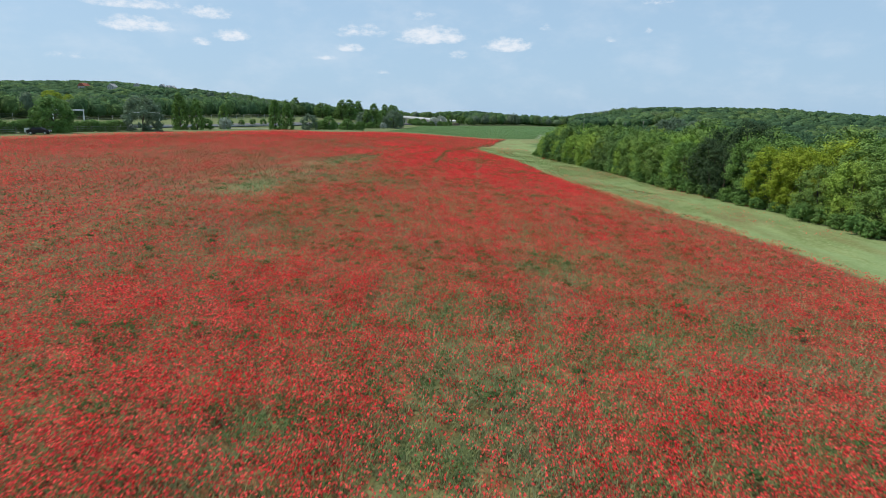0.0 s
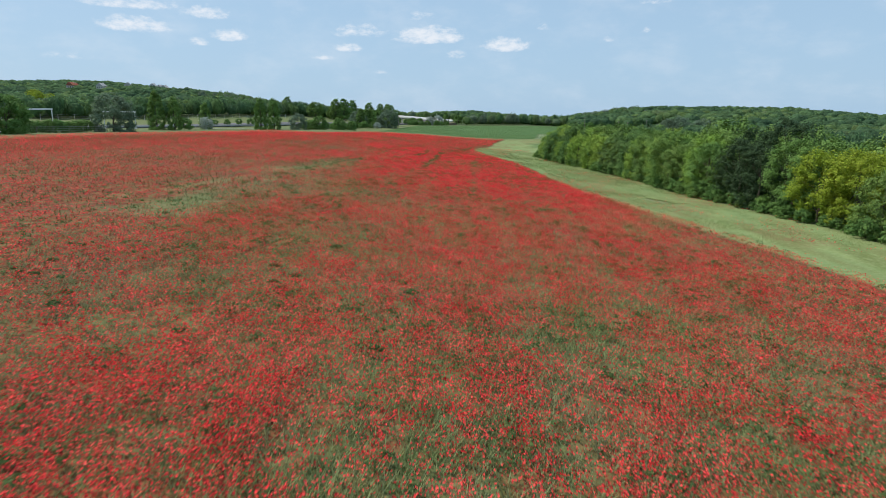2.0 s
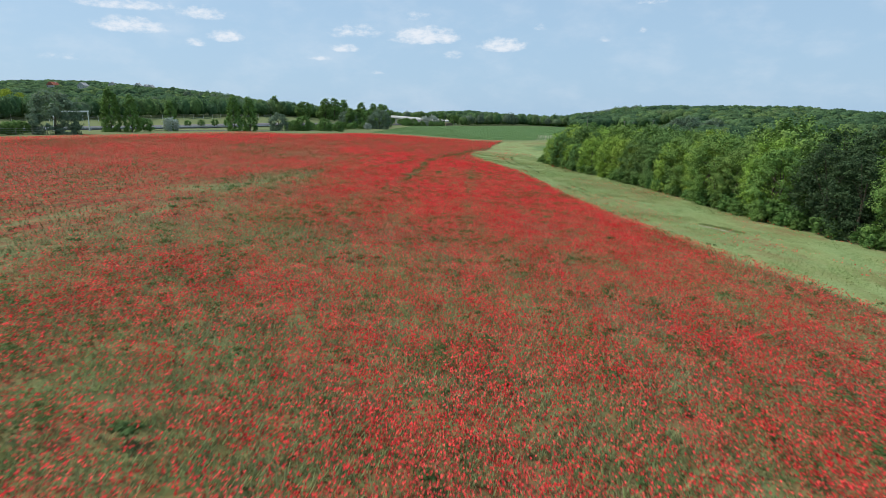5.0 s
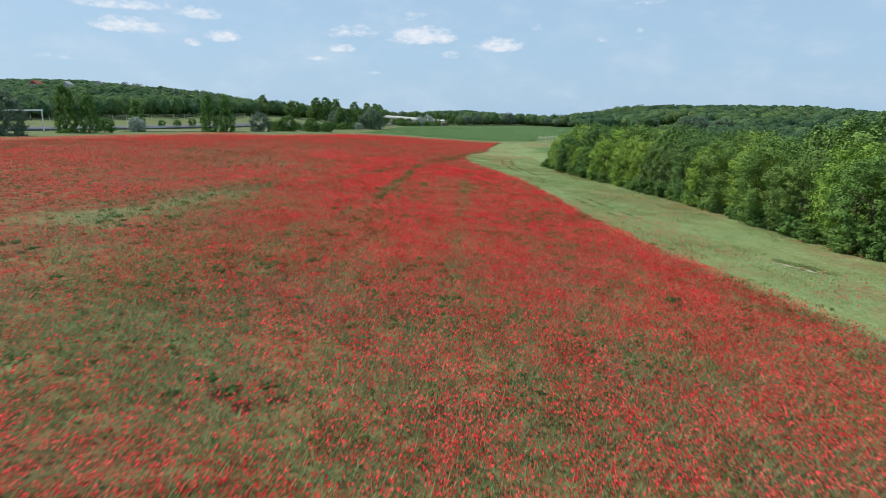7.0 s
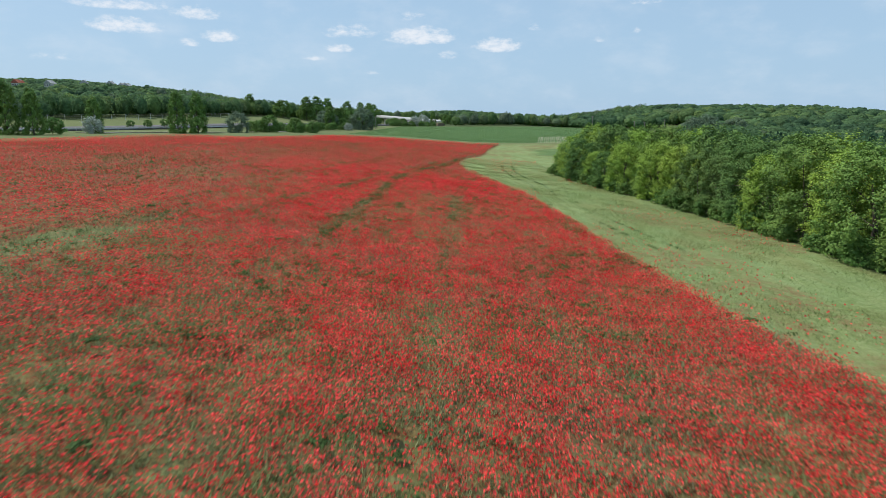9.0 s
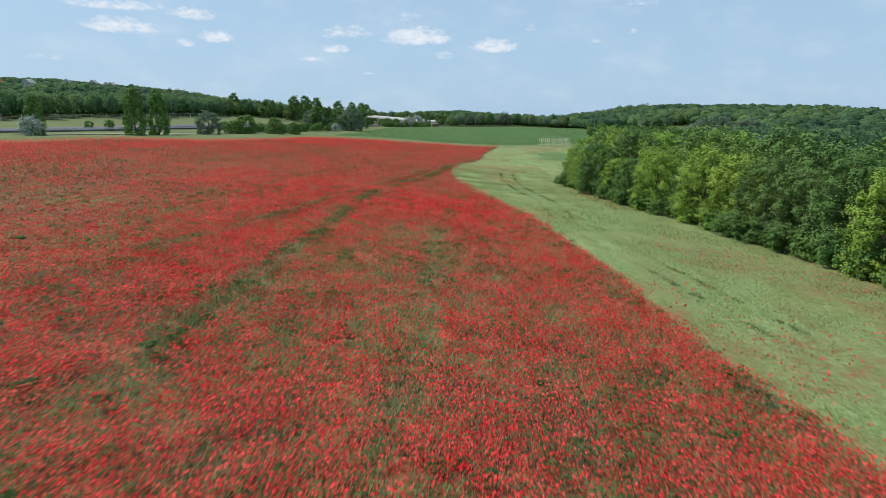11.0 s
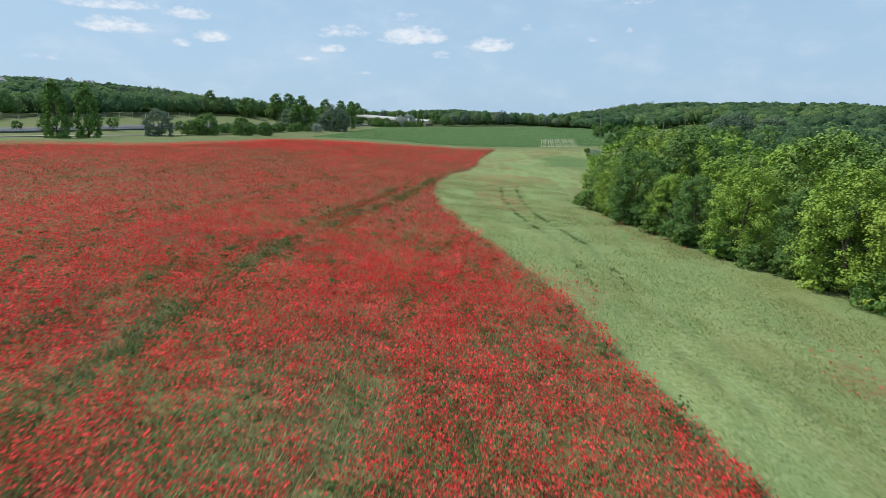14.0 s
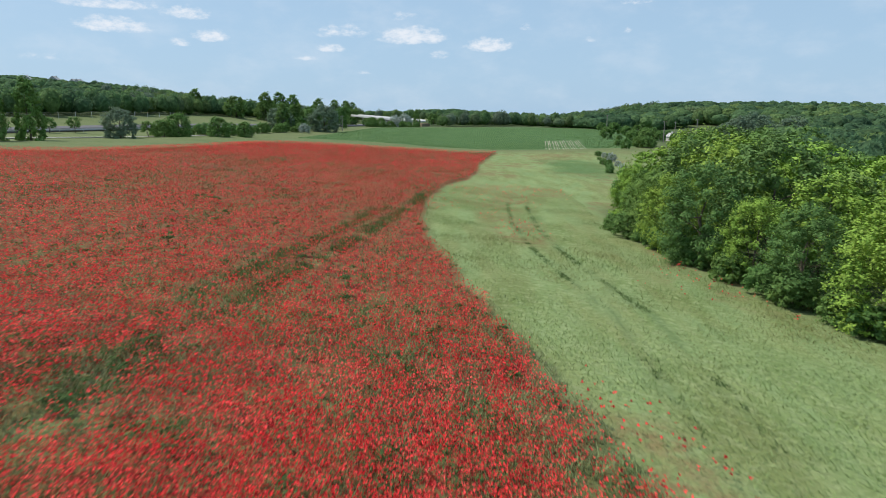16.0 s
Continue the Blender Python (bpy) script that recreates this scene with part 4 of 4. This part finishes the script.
    part("beam", box(span + 0.5, 0.34, 0.42, (0, 0, h), 0.03), WHITE_PAINT, ob)


def utility_pole(x, y, h, lamp=False):
    ob = empty("utility_pole", pose(x, y, gz(x, y), 0, 0, 20), "weathered pale utility pole", "pole", "utility poles")
    part("post", tube(bmesh.new(), (0, 0, -0.4), (0, 0, h), 0.2, 0.14, 10), GREY_WOOD, ob)
    part("crossarm", box(1.5, 0.12, 0.12, (0, 0, h - 0.4), 0.01), GREY_WOOD, ob)
    for s in (-0.6, 0.0, 0.6):
        part("insulator", tube(bmesh.new(), (s, 0, h - 0.34), (s, 0, h - 0.14), 0.05, 0.03, 8), CONCRETE, ob)
    if lamp:
        part("lamp_arm", tube(bmesh.new(), (0, 0, h - 0.8), (-1.1, 0, h - 0.6), 0.04, 0.04, 6), STEEL, ob)
        part("lamp_head", box(0.6, 0.22, 0.14, (-1.3, 0, h - 0.6), 0.03), STEEL, ob)


bridge()
gantry(-114, 204, 10, 5.2)
gantry(-130, 189, 10, 5.4)
utility_pole(-57, 408, 6.6)
utility_pole(41, 224, 7.5, True)
for x, y, h in ((70, 375, 8), (77, 385, 8), (58, 420, 8), (92, 405, 9)):
    utility_pole(x, y, h)


def guard_rail():
    ob = empty("guard_rail", pose(0, 0, 0), "galvanised steel guard rail along the motorway", "guard rail")
    yy = np.arange(60, 420, 8.0)
    x = road_x(yy) + 11.3
    z = np.array([gz(a, b) for a, b in zip(x, yy)])
    bm = bmesh.new()
    rings = [[bm.verts.new((x[i] + dx, yy[i], z[i] + dz)) for dx, dz in ((-0.04, 0.46), (0.04, 0.5), (0.0, 0.62), (0.04, 0.74), (-0.04, 0.78))] for i in range(len(yy))]
    for p, q in zip(rings, rings[1:]):
        for k in range(5):
            bm.faces.new((p[k], p[(k + 1) % 5], q[(k + 1) % 5], q[k]))
    bmesh.ops.recalc_face_normals(bm, faces=bm.faces)
    part("rail", bm, STEEL, ob)
    post = box(0.1, 0.12, 0.95, (0, 0, 0.3), 0.01)
    first = part("post", post, STEEL, ob)
    first.location = (x[0] - 0.12, yy[0], z[0])
    for i in range(1, len(yy)):
        o = new("post", first.data)
        o.parent, o.location = ob, (x[i] - 0.12, yy[i], z[i])


def fence(name, pts, h, label, material, wires=3):
    ob = empty(name, pose(0, 0, 0), label, "fence")
    mesh = None
    for i, (x, y) in enumerate(pts):
        z = gz(x, y)
        if mesh is None:
            o = part("post", tube(bmesh.new(), (0, 0, -0.3), (0, 0, h), 0.07, 0.06, 7), material, ob)
            mesh = o.data
        else:
            o = new("post", mesh)
            o.parent = ob
        o.location = (x, y, z)
    for k in range(wires):
        bm = bmesh.new()
        hz = h * (0.35 + 0.6 * k / max(1, wires - 1)) - 0.03
        for (x0, y0), (x1, y1) in zip(pts, pts[1:]):
            tube(bm, (x0, y0, gz(x0, y0) + hz), (x1, y1, gz(x1, y1) + hz), 0.012, 0.012, 4)
        part("wire", bm, STEEL, ob)


guard_rail()
fence("post_fence", [(-99.5 + 0.3 * math.sin(i), 122 + 5.2 * i) for i in range(11)], 1.5, "timber post and wire fence along the hedge", GREY_WOOD)
yf = np.arange(150, 420, 7.5)
fence("game_fence", [(float(road_x(v)) - 33, float(v)) for v in yf], 2.3, "concrete post fence at the foot of the wood", CONCRETE)


def car(x, y, turn):
    ob = empty("car", pose(x, y, gz(x, y) + 0.02, 0, 0, turn), "dark red-brown parked car on the grass verge", "car")
    prof = [(-2.1, 0.35), (-2.15, 0.75), (-1.9, 0.95), (-1.45, 1.02), (-0.95, 1.42), (0.55, 1.46), (1.15, 1.02), (1.95, 0.88), (2.15, 0.65), (2.1, 0.33)]
    bm = bmesh.new()
    rings = []
    for s, k in ((-0.86, 0.0), (0.86, 0.0)):
        rings.append([bm.verts.new((px, s * (0.82 if pz > 1.2 else 1.0), pz)) for px, pz in prof])
    n = len(prof)
    for i in range(n):
        j = (i + 1) % n
        bm.faces.new((rings[0][i], rings[0][j], rings[1][j], rings[1][i]))
    bm.faces.new(rings[0])
    bm.faces.new(list(reversed(rings[1])))
    bmesh.ops.recalc_face_normals(bm, faces=bm.faces)
    bmesh.ops.bevel(bm, geom=list(bm.edges), offset=0.06, segments=2, affect="EDGES")
    part("body", bm, CAR_PAINT, ob)
    for s in (-1, 1):
        part("side_window", box(1.7, 0.03, 0.3, (-0.2, s * 0.79, 1.2), 0.01), DARK_GLASS, ob)
        part("headlight", box(0.08, 0.35, 0.14, (2.1, s * 0.58, 0.68), 0.02), WHITE_PAINT, ob)
        part("tail_light", box(0.06, 0.3, 0.16, (-2.12, s * 0.6, 0.74), 0.02), TAIL_RED, ob)
        for wx in (-1.3, 1.35):
            wl = part("wheel", tube(bmesh.new(), (wx, s * 0.9, 0.31), (wx, s * 0.68, 0.31), 0.31, 0.31, 18), RUBBER, ob)
            part("rim", tube(bmesh.new(), (wx, s * 0.912, 0.31), (wx, s * 0.86, 0.31), 0.19, 0.19, 14), STEEL, wl)


car(-92.5, 125, 15)


def marker_post(x, y):
    ob = empty("marker_post", pose(x, y, gz(x, y)), "white painted marker board on a short post", "sign", "white marker boards by the verge")
    part("post", tube(bmesh.new(), (0, 0, -0.2), (0, 0, 1.2), 0.05, 0.05, 7), STEEL, ob)
    part("board", box(0.6, 0.05, 0.9, (0, -0.06, 0.85), 0.01), WHITE_PAINT, ob)


marker_post(-94.6, 124)
marker_post(-95.6, 126)


# ---- houses ----
def house(x, y, w, l, h, roof_mat, turn, label, lift=0.0):
    ob = empty("house", pose(x, y, gz(x, y) + lift, 0, 0, turn), label, "house")
    part("wall", box(w, l, h + 6, (0, 0, h / 2 - 3), 0.03), PLASTER, ob)
    bm = bmesh.new()
    r = w * 0.42
    e = 0.4
    top = [bm.verts.new((0, s * (l / 2 + e), h + r)) for s in (-1, 1)]
    lo = [[bm.verts.new((sx * (w / 2 + e), s * (l / 2 + e), h - 0.15)) for s in (-1, 1)] for sx in (-1, 1)]
    bm.faces.new((lo[0][0], lo[0][1], top[1], top[0]))
    bm.faces.new((lo[1][1], lo[1][0], top[0], top[1]))
    bm.faces.new((lo[1][0], lo[0][0], top[0]))
    bm.faces.new((lo[0][1], lo[1][1], top[1]))
    bm.faces.new((lo[0][0], lo[1][0], lo[1][1], lo[0][1]))
    bmesh.ops.recalc_face_normals(bm, faces=bm.faces)
    rf = part("roof", bm, roof_mat, ob)
    part("chimney", box(0.5, 0.5, 1.3, (w * 0.15, l * 0.2, h + r * 0.9), 0.02), CONCRETE, rf)
    for i in range(3):
        wx = -w / 2 + w * (i + 0.5) / 3
        wd = part("window", box(1.1, 0.1, 1.3, (wx, -l / 2 - 0.02, h * 0.55), 0.01), WHITE_PAINT, ob)
        part("pane", box(0.9, 0.06, 1.1, (wx, -l / 2 - 0.06, h * 0.55)), DARK_GLASS, wd)


HOUSES = [(-338, 642, 0), (-376, 728, 0), (-368, 722, 1), (-391, 596, 2), (-398, 604, 2), (-379, 667, 1), (-361, 592, 0)]
for x, y, r in HOUSES:
    lab = ("white-walled house with a pale grey roof among trees", "pale house with a grey gable roof on the hill", "pale house with a red tiled roof on the hill")[r]
    house(x, y, 6.5, 6.5, 3.2, (ROOF_GREY, ROOF_GREY, ROOF_RED)[r], (x * 7) % 50 - 25, lab, 4.8)
house(81, 402, 3.4, 3.4, 1.9, ROOF_GREY, 12, "pale farm building with a grey roof in the valley")
house(85.5, 400, 3, 3, 1.6, ROOF_RED, -20, "low house with a reddish roof in the valley")


# ---- corn rows, pale soil between them ----
def corn_stuff():
    rng = np.random.default_rng(8)
    n = 60000
    x = rng.uniform(-62, 60, n)
    y = 324 + 150 * rng.random(n) ** 1.6
    x = np.where((x > 20) & (x < 41) & (y < 372), x, np.round(x / 0.75) * 0.75 + rng.normal(0, 0.06, n))
    ok = (x > -56 + 0.02 * y - 6) & (x < 44 + 0.4 * (y - 330)) & (y > 325 + 0.1 * np.abs(x)) & ~((x > 20.8 + (y - 322) * 0.1) & (x < 33.6 + (y - 322) * 0.1) & (y < 371) & (np.abs((x - 21.3 - (y - 322) * 0.1 + 0.425) % 0.85 - 0.425) < 0.2))
    x, y = x[ok], y[ok]
    z = ground_z(x, y)
    n = len(x)
    h = rng.uniform(0.14, 0.3, n)
    a = rng.uniform(0, 6.28, n)
    w = rng.uniform(0.12, 0.3, n)
    base = np.stack([x, y, z], 1)
    tip = base + np.stack([np.cos(a) * 0.45, np.sin(a) * 0.45, h], 1)
    side = np.stack([-np.sin(a) * w, np.cos(a) * w, 0 * a], 1)
    v = np.stack([base - side, base + side, tip], 1).reshape(-1, 3)
    tagged(new("corn_crop", soft_mesh("corn_crop", v, np.arange(3 * n).reshape(-1, 3), CORN_LEAF)), "young dark green corn in drilled rows", "crop", kind="stuff")


corn_stuff()
bare = empty("bare_rows", pose(0, 0, 0), "pale bare soil rows between sparse corn", "soil")
for i in range(15):
    x0 = 21.3 + i * 0.85
    bm = bmesh.new()
    ends = [(x0 + 0.1 * s * 4.0, 324.5 + s * 4.0 - 1.5 * math.sin(i * 2.2)) for s in range(12)]
    vl = [[bm.verts.new((x + o, y, gz(x, y) + 0.1 - abs(o) * 0.1)) for o in (-0.17, 0, 0.17)] for x, y in ends]
    for p, q in zip(vl, vl[1:]):
        bm.faces.new((p[0], p[1], q[1], q[0]))
        bm.faces.new((p[1], p[2], q[2], q[1]))
    part("soil_row", bm, SOIL, bare)


# ---- poppies, growth, weeds ----
def flowers(name, x, y, size, hgt, label, seed):
    """Open poppies: cupped petals folded about the heart."""
    rng = np.random.default_rng(seed)
    n = len(x)
    c = np.stack([x, y, ground_z(x, y) + hgt], 1)
    tilt = rng.normal(0, 0.42, (n, 2))
    up = np.stack([tilt[:, 0], tilt[:, 1], np.ones(n)], 1)
    up /= np.linalg.norm(up, axis=1)[:, None]
    a = rng.uniform(0, 6.28, n)
    t = np.cross(up, np.stack([np.cos(a), np.sin(a), 0 * a], 1))
    t /= np.linalg.norm(t, axis=1)[:, None]
    b = np.cross(up, t)
    s = size[:, None]
    cup = rng.uniform(0.5, 1.5, (n, 1))
    v = np.stack([c - b * s * 0.9, c + b * s * 0.9, c + s * (t + up * cup), c + s * (-t + up * cup)], 1).reshape(-1, 3)
    k = np.arange(n)[:, None] * 4
    f = np.stack([k + [0, 1, 2], k + [1, 0, 3]], 1).reshape(-1, 3)
    tagged(new(name, soft_mesh(name, v, f, PETAL)), label, "flowers", kind="stuff")


def poppy_field():
    rng = np.random.default_rng(3)
    # a close carpet along the middle of the field, a looser one over the whole of it
    for per, x0, x1, y0, y1, near, small, large, seed in ((215, -27, 28, 10, 184, True, 0.025, 0.045, 4), (36, -86, 28, 24, 314, False, 0.031, 0.049, 5)):
        n = int(per * (x1 - x0) * (y1 - y0))
        x, y = rng.uniform(x0, x1, n), rng.uniform(y0, y1, n)
        keep = stand(x, y) if near else 1 - 0.95 * stand(x, y)
        ok = rng.random(n) < keep
        x, y = x[ok], y[ok]
        ok = rng.random(len(x)) < bloom(x, y) ** 1.15
        x, y = x[ok], y[ok]
        n = len(x)
        flowers("poppy_blossom", x, y, rng.uniform(small, large, n), rng.uniform(0.35, 0.62, n), "dense scarlet field poppies in open bloom", seed)
    n = 5200
    y = rng.uniform(60, 230, n)
    x = poppy_edge(y) + (wood_edge(y) - poppy_edge(y)) * rng.random(n) ** 1.3
    ok = vnoise(x, y * 0.5, 6) + 0.4 * vnoise(x, y, 1.5) > 0.78
    n = ok.sum()
    flowers("stray_poppies", x[ok], y[ok], rng.uniform(0.04, 0.07, n), rng.uniform(0.2, 0.4, n), "stray scarlet poppies in the mown strip", 6)


def blades(name, x, y, h, w, material, label, seed, lean=0.5):
    rng = np.random.default_rng(seed)
    n = len(x)
    a = rng.uniform(0, 6.28, n)
    base = np.stack([x, y, ground_z(x, y) - 0.03], 1)
    tip = base + np.stack([np.cos(a) * h * lean, np.sin(a) * h * lean, h], 1)
    a2 = a + 1.57 + rng.normal(0, 0.5, n)
    side = np.stack([np.cos(a2) * w, np.sin(a2) * w, 0 * a], 1)
    v = np.stack([base - side, base + side, tip], 1).reshape(-1, 3)
    tagged(new(name, soft_mesh(name, v, np.arange(3 * n).reshape(-1, 3), material)), label, "grass", kind="stuff")


def growth():
    rng = np.random.default_rng(9)
    n = 1000000
    x, y = rng.uniform(-24, 22, n), rng.uniform(10, 176, n)
    ok = (rng.random(n) < sstep(0.12, 0.8, stand(x, y))) & (x < poppy_edge(y) + 0.2)
    x, y = x[ok], y[ok]
    ok = vnoise(x, y, 0.55) * 0.6 + vnoise(x, y, 1.7) * 0.4 + 0.3 * rng.random(len(x)) > 0.56
    x, y = x[ok], y[ok]
    n = len(x)
    blades("field_grass", x, y, rng.uniform(0.16, 0.44, n), rng.uniform(0.01, 0.03, n), BLADE, "green stems and leaves among the poppies", 10, 0.8)
    n = 300000
    x, y = rng.uniform(-84, 24, n), rng.uniform(24, 308, n)
    ok = (rng.random(n) > 1.4 * stand(x, y)) & (x < poppy_edge(y) - 0.3) & (x > left_edge(y) + 0.5) & (y < far_edge(x) - 0.5)
    x, y = x[ok], y[ok]
    n = len(x)
    blades("outer_growth", x, y, rng.uniform(0.12, 0.32, n), rng.uniform(0.02, 0.045, n), STEM, "green stems and leaves under the wide bloom", 13, 0.7)
    n = 60000
    x, y = rng.uniform(-40, 27, n), rng.uniform(9, 220, n)
    ok = (rng.random(n) < stand(x, y) * (0.25 + 0.75 * bloom(x, y))) & (x < poppy_edge(y))
    x, y = x[ok], y[ok]
    n = len(x)
    blades("seed_stalks", x, y, rng.uniform(0.4, 0.62, n), rng.uniform(0.004, 0.009, n), PALE_STEM, "pale dry stalks standing among the poppies", 11, 0.3)
    n = 190000
    y = rng.uniform(70, 225, n)
    x = poppy_edge(y) + (wood_edge(y) - poppy_edge(y)) * rng.random(n)
    ok = (track_mask(x, y) < 0.4) & (rng.random(n) < sstep(228, 190, y) * sstep(60, 100, y))
    x, y = x[ok], y[ok]
    n = len(x)
    blades("meadow_grass", x, y, rng.uniform(0.05, 0.2, n) * (0.5 + vnoise(x, y, 1.3)), rng.uniform(0.008, 0.022, n), MEADOW_BLADE, "pale green grass of the mown strip", 12, 0.9)


poppy_field()
growth()


def wheelings():
    """Pressed dark grass along the two wheel tracks of the meadow."""
    rng = np.random.default_rng(14)
    n = 520000
    x, y = rng.uniform(2, 20, n), rng.uniform(95, 212, n)
    ok = (rng.random(n) < track_mask(x, y)) & (vnoise(x, y, 0.7) > 0.35) & (vnoise(x * 0.3, y, 4) > 0.42 - 0.35 * sstep(165, 185, y))
    x, y = x[ok], y[ok]
    n = len(x)
    blades("pressed_grass", x, y, rng.uniform(0.06, 0.16, n), rng.uniform(0.012, 0.03, n), LEAF["weed"], "dark pressed grass in the wheel tracks", 15, 1.2)


wheelings()


def rough_patch():
    """A strip of taller grey-green grass with bare pale soil in the mown strip."""
    rng = np.random.default_rng(18)
    n = 2200
    u = rng.random(n)
    x, y = 21.0 + 2.4 * u + rng.normal(0, 0.35, n), 99.0 - 3.8 * u + rng.normal(0, 0.4, n)
    ok = vnoise(x, y, 0.9) > 0.38
    x, y = x[ok], y[ok]
    n = len(x)
    blades("tall_grass", x, y, rng.uniform(0.08, 0.2, n), rng.uniform(0.02, 0.05, n), MEADOW_BLADE, "taller grey-green grass in the mown strip", 19, 0.8)
    bm = bmesh.new()
    for k in range(7):
        px, py = 20.8 + 0.3 * k + 0.12 * math.sin(k * 2.1), 97.4 - 0.45 * k
        m = Matrix.Translation((px, py, gz(px, py) + 0.02)) @ Matrix.Rotation(-1.0, 4, "Z") @ Matrix.Diagonal((0.4, 0.09 + 0.04 * math.sin(k * 1.7), 0.05, 1))
        bmesh.ops.create_icosphere(bm, subdivisions=2, radius=1.0, matrix=m)
    part("bare_soil", bm, SOIL, None)
    tagged(bpy.data.objects["bare_soil"], "low ridge of pale bare soil in the mown strip", "soil")


rough_patch()


def tram_growth():
    """Green weeds where the old drill wheels left the poppies thin."""
    rng = np.random.default_rng(16)
    X, Y = [], []
    for off, w, k, y0, y1 in WHEELS[:6]:
        n = int((125 if off > -3 else 26) * k * (y1 - y0))
        y = rng.uniform(y0 - 6, y1, n)
        x = wheel_x(off, y) + rng.normal(0, w * 0.7, n)
        x = x - 0.5 * (vnoise(x, y, 5) - 0.5)
        ok = (vnoise(x, y, 2.4) * 0.4 + vnoise(x, y, 0.8) * 0.6 > 0.44) & (x < poppy_edge(y) - 0.3)
        X.append(x[ok])
        Y.append(y[ok])
    x, y = np.concatenate(X), np.concatenate(Y)
    n = len(x)
    blades("wheeling_weeds", x, y, rng.uniform(0.2, 0.48, n), rng.uniform(0.012, 0.03, n), LEAF["weed"], "green weeds along the old wheelings", 17, 0.7)


tram_growth()


def weed_mesh(seed, r):
    """A low bushy weed of many small leaves, wider than high."""
    rng = np.random.default_rng(seed)
    c = np.clip(rng.normal(0, 0.24, (22, 3)), -0.27, 0.27) * r * np.array([1.25, 0.8, 0.0]) + np.array([0, 0, 0.46])
    c[:, 2] += 0.3 * r * np.exp(-np.hypot(c[:, 0], c[:, 1]) ** 2 / (0.3 * r * r)) * rng.uniform(0.6, 1.2, 22)
    v, f = leaf_cloud(rng, c, 0.24 * r * rng.uniform(0.6, 1.3, 22), 9, 0.05, 0.75)
    return soft_mesh("weed", v, f, LEAF["weed"])


WEEDS = [weed_mesh(i, r) for i, r in ((1, 0.42), (2, 0.5), (3, 0.36), (4, 0.58))]
# dark weeds that stand out in the bloom
SPOTS = [(-1.1, 48.1), (-3.1, 40.9), (-8.5, 48.2), (-6.6, 67.1), (2.5, 61.2), (10.3, 66.5), (13.7, 56.8), (-10.2, 43.0), (8.3, 52.6), (5.1, 60.3), (-10.9, 104.9), (-7.9, 94.6),
         (0.2, 96.5), (7.0, 105.5), (-1.6, 147.1), (-10.2, 144.9), (-5.8, 161.9), (-11.9, 142.1), (-8.5, 137.0), (9.1, 82.2), (5.9, 82.6), (-6.4, 72.2), (10.4, 49.3), (-16, 35.7), (-18.6, 33),
         (-22.1, 33.4), (-20.7, 37.7), (-18.8, 37.8), (-15.4, 43.3), (-12.8, 48.6), (-9.3, 40.2), (-17.7, 31.6), (-15.6, 34.4), (-19.7, 42.4), (-39.9, 55.8), (-39, 62.6), (-44.8, 72.2),
         (-7.4, 67.6), (-5.8, 67.7), (-8, 66.7), (-3.7, 83.1), (0.4, 102.1), (5.5, 82.2), (6.5, 97.7), (-10.9, 103.3), (8.2, 76.8), (-9.4, 155.5), (-4.1, 142.1), (-2.2, 144.1), (4.1, 140.4),
         (-14.4, 149.8), (-1.6, 151.7), (-1.3, 47.9), (6.1, 53.8), (-6.8, 45.1), (13.2, 59.6), (-4.8, 54.6), (-8.7, 41.5)]


def weeds():
    rng = np.random.default_rng(21)
    pts = list(SPOTS)
    while len(pts) < 290:
        y = rng.uniform(14, 215)
        x = rng.uniform(-22, float(poppy_edge(y)) - 0.4)
        pick = rng.random()
        if pick < 0.3:
            x = float(tram_x(y)) + rng.choice([0, -2.0, -9.5, -11.6]) + rng.normal(0, 0.4)
        elif pick < 0.42 and y > 90:
            x = float(poppy_edge(y)) - rng.uniform(0.2, 1.0)
        if vnoise(x, y, 9) < 0.45 and pick > 0.42:
            continue
        pts.append((x, y))
    for i, (x, y) in enumerate(pts):
        o = new("weed", WEEDS[i % 4])
        s = rng.uniform(0.6, 1.25)
        o.matrix_world = pose(x, y, gz(x, y) - 0.05, 0, 0, rng.uniform(0, 360)) @ Matrix.Diagonal((s * 1.15, s * 1.15, s * 0.75, 1))
        tagged(o, "green leafy weed among the poppies", "weed", "weeds in the poppy field")


weeds()


def leaf_tufts():
    """Small leafy tufts between the flowers, too many to count."""
    rng = np.random.default_rng(23)
    n = 26000
    x, y = rng.uniform(-40, 26, n), rng.uniform(12, 230, n)
    line = np.max([wheel_mask(x, y, *w) for w in WHEELS], axis=0)
    near = vnoise(x, y, 6) * 0.4 + vnoise(x, y, 1.6) * 0.6 + 0.3 * line
    ok = (near > 0.55) & (x < poppy_edge(y) - 0.2) & (rng.random(n) < 0.1 + 0.9 * stand(x, y))
    x, y = x[ok], y[ok]
    c = np.stack([x, y, ground_z(x, y) + rng.uniform(0.44, 0.62, len(x))], 1)
    v, f = leaf_cloud(rng, c, rng.uniform(0.14, 0.42, len(x)), 24, 0.05, 0.55)
    tagged(new("leaf_tufts", soft_mesh("leaf_tufts", v, f, LEAF["weed"])), "green leafy tufts between the poppies", "weeds", kind="stuff")


leaf_tufts()


def drop_patterns():
    """The patterns that the trees were copied from."""
    for src in TREES.values():
        for o in [*src.children_recursive, src]:
            bpy.data.objects.remove(o)


drop_patterns()
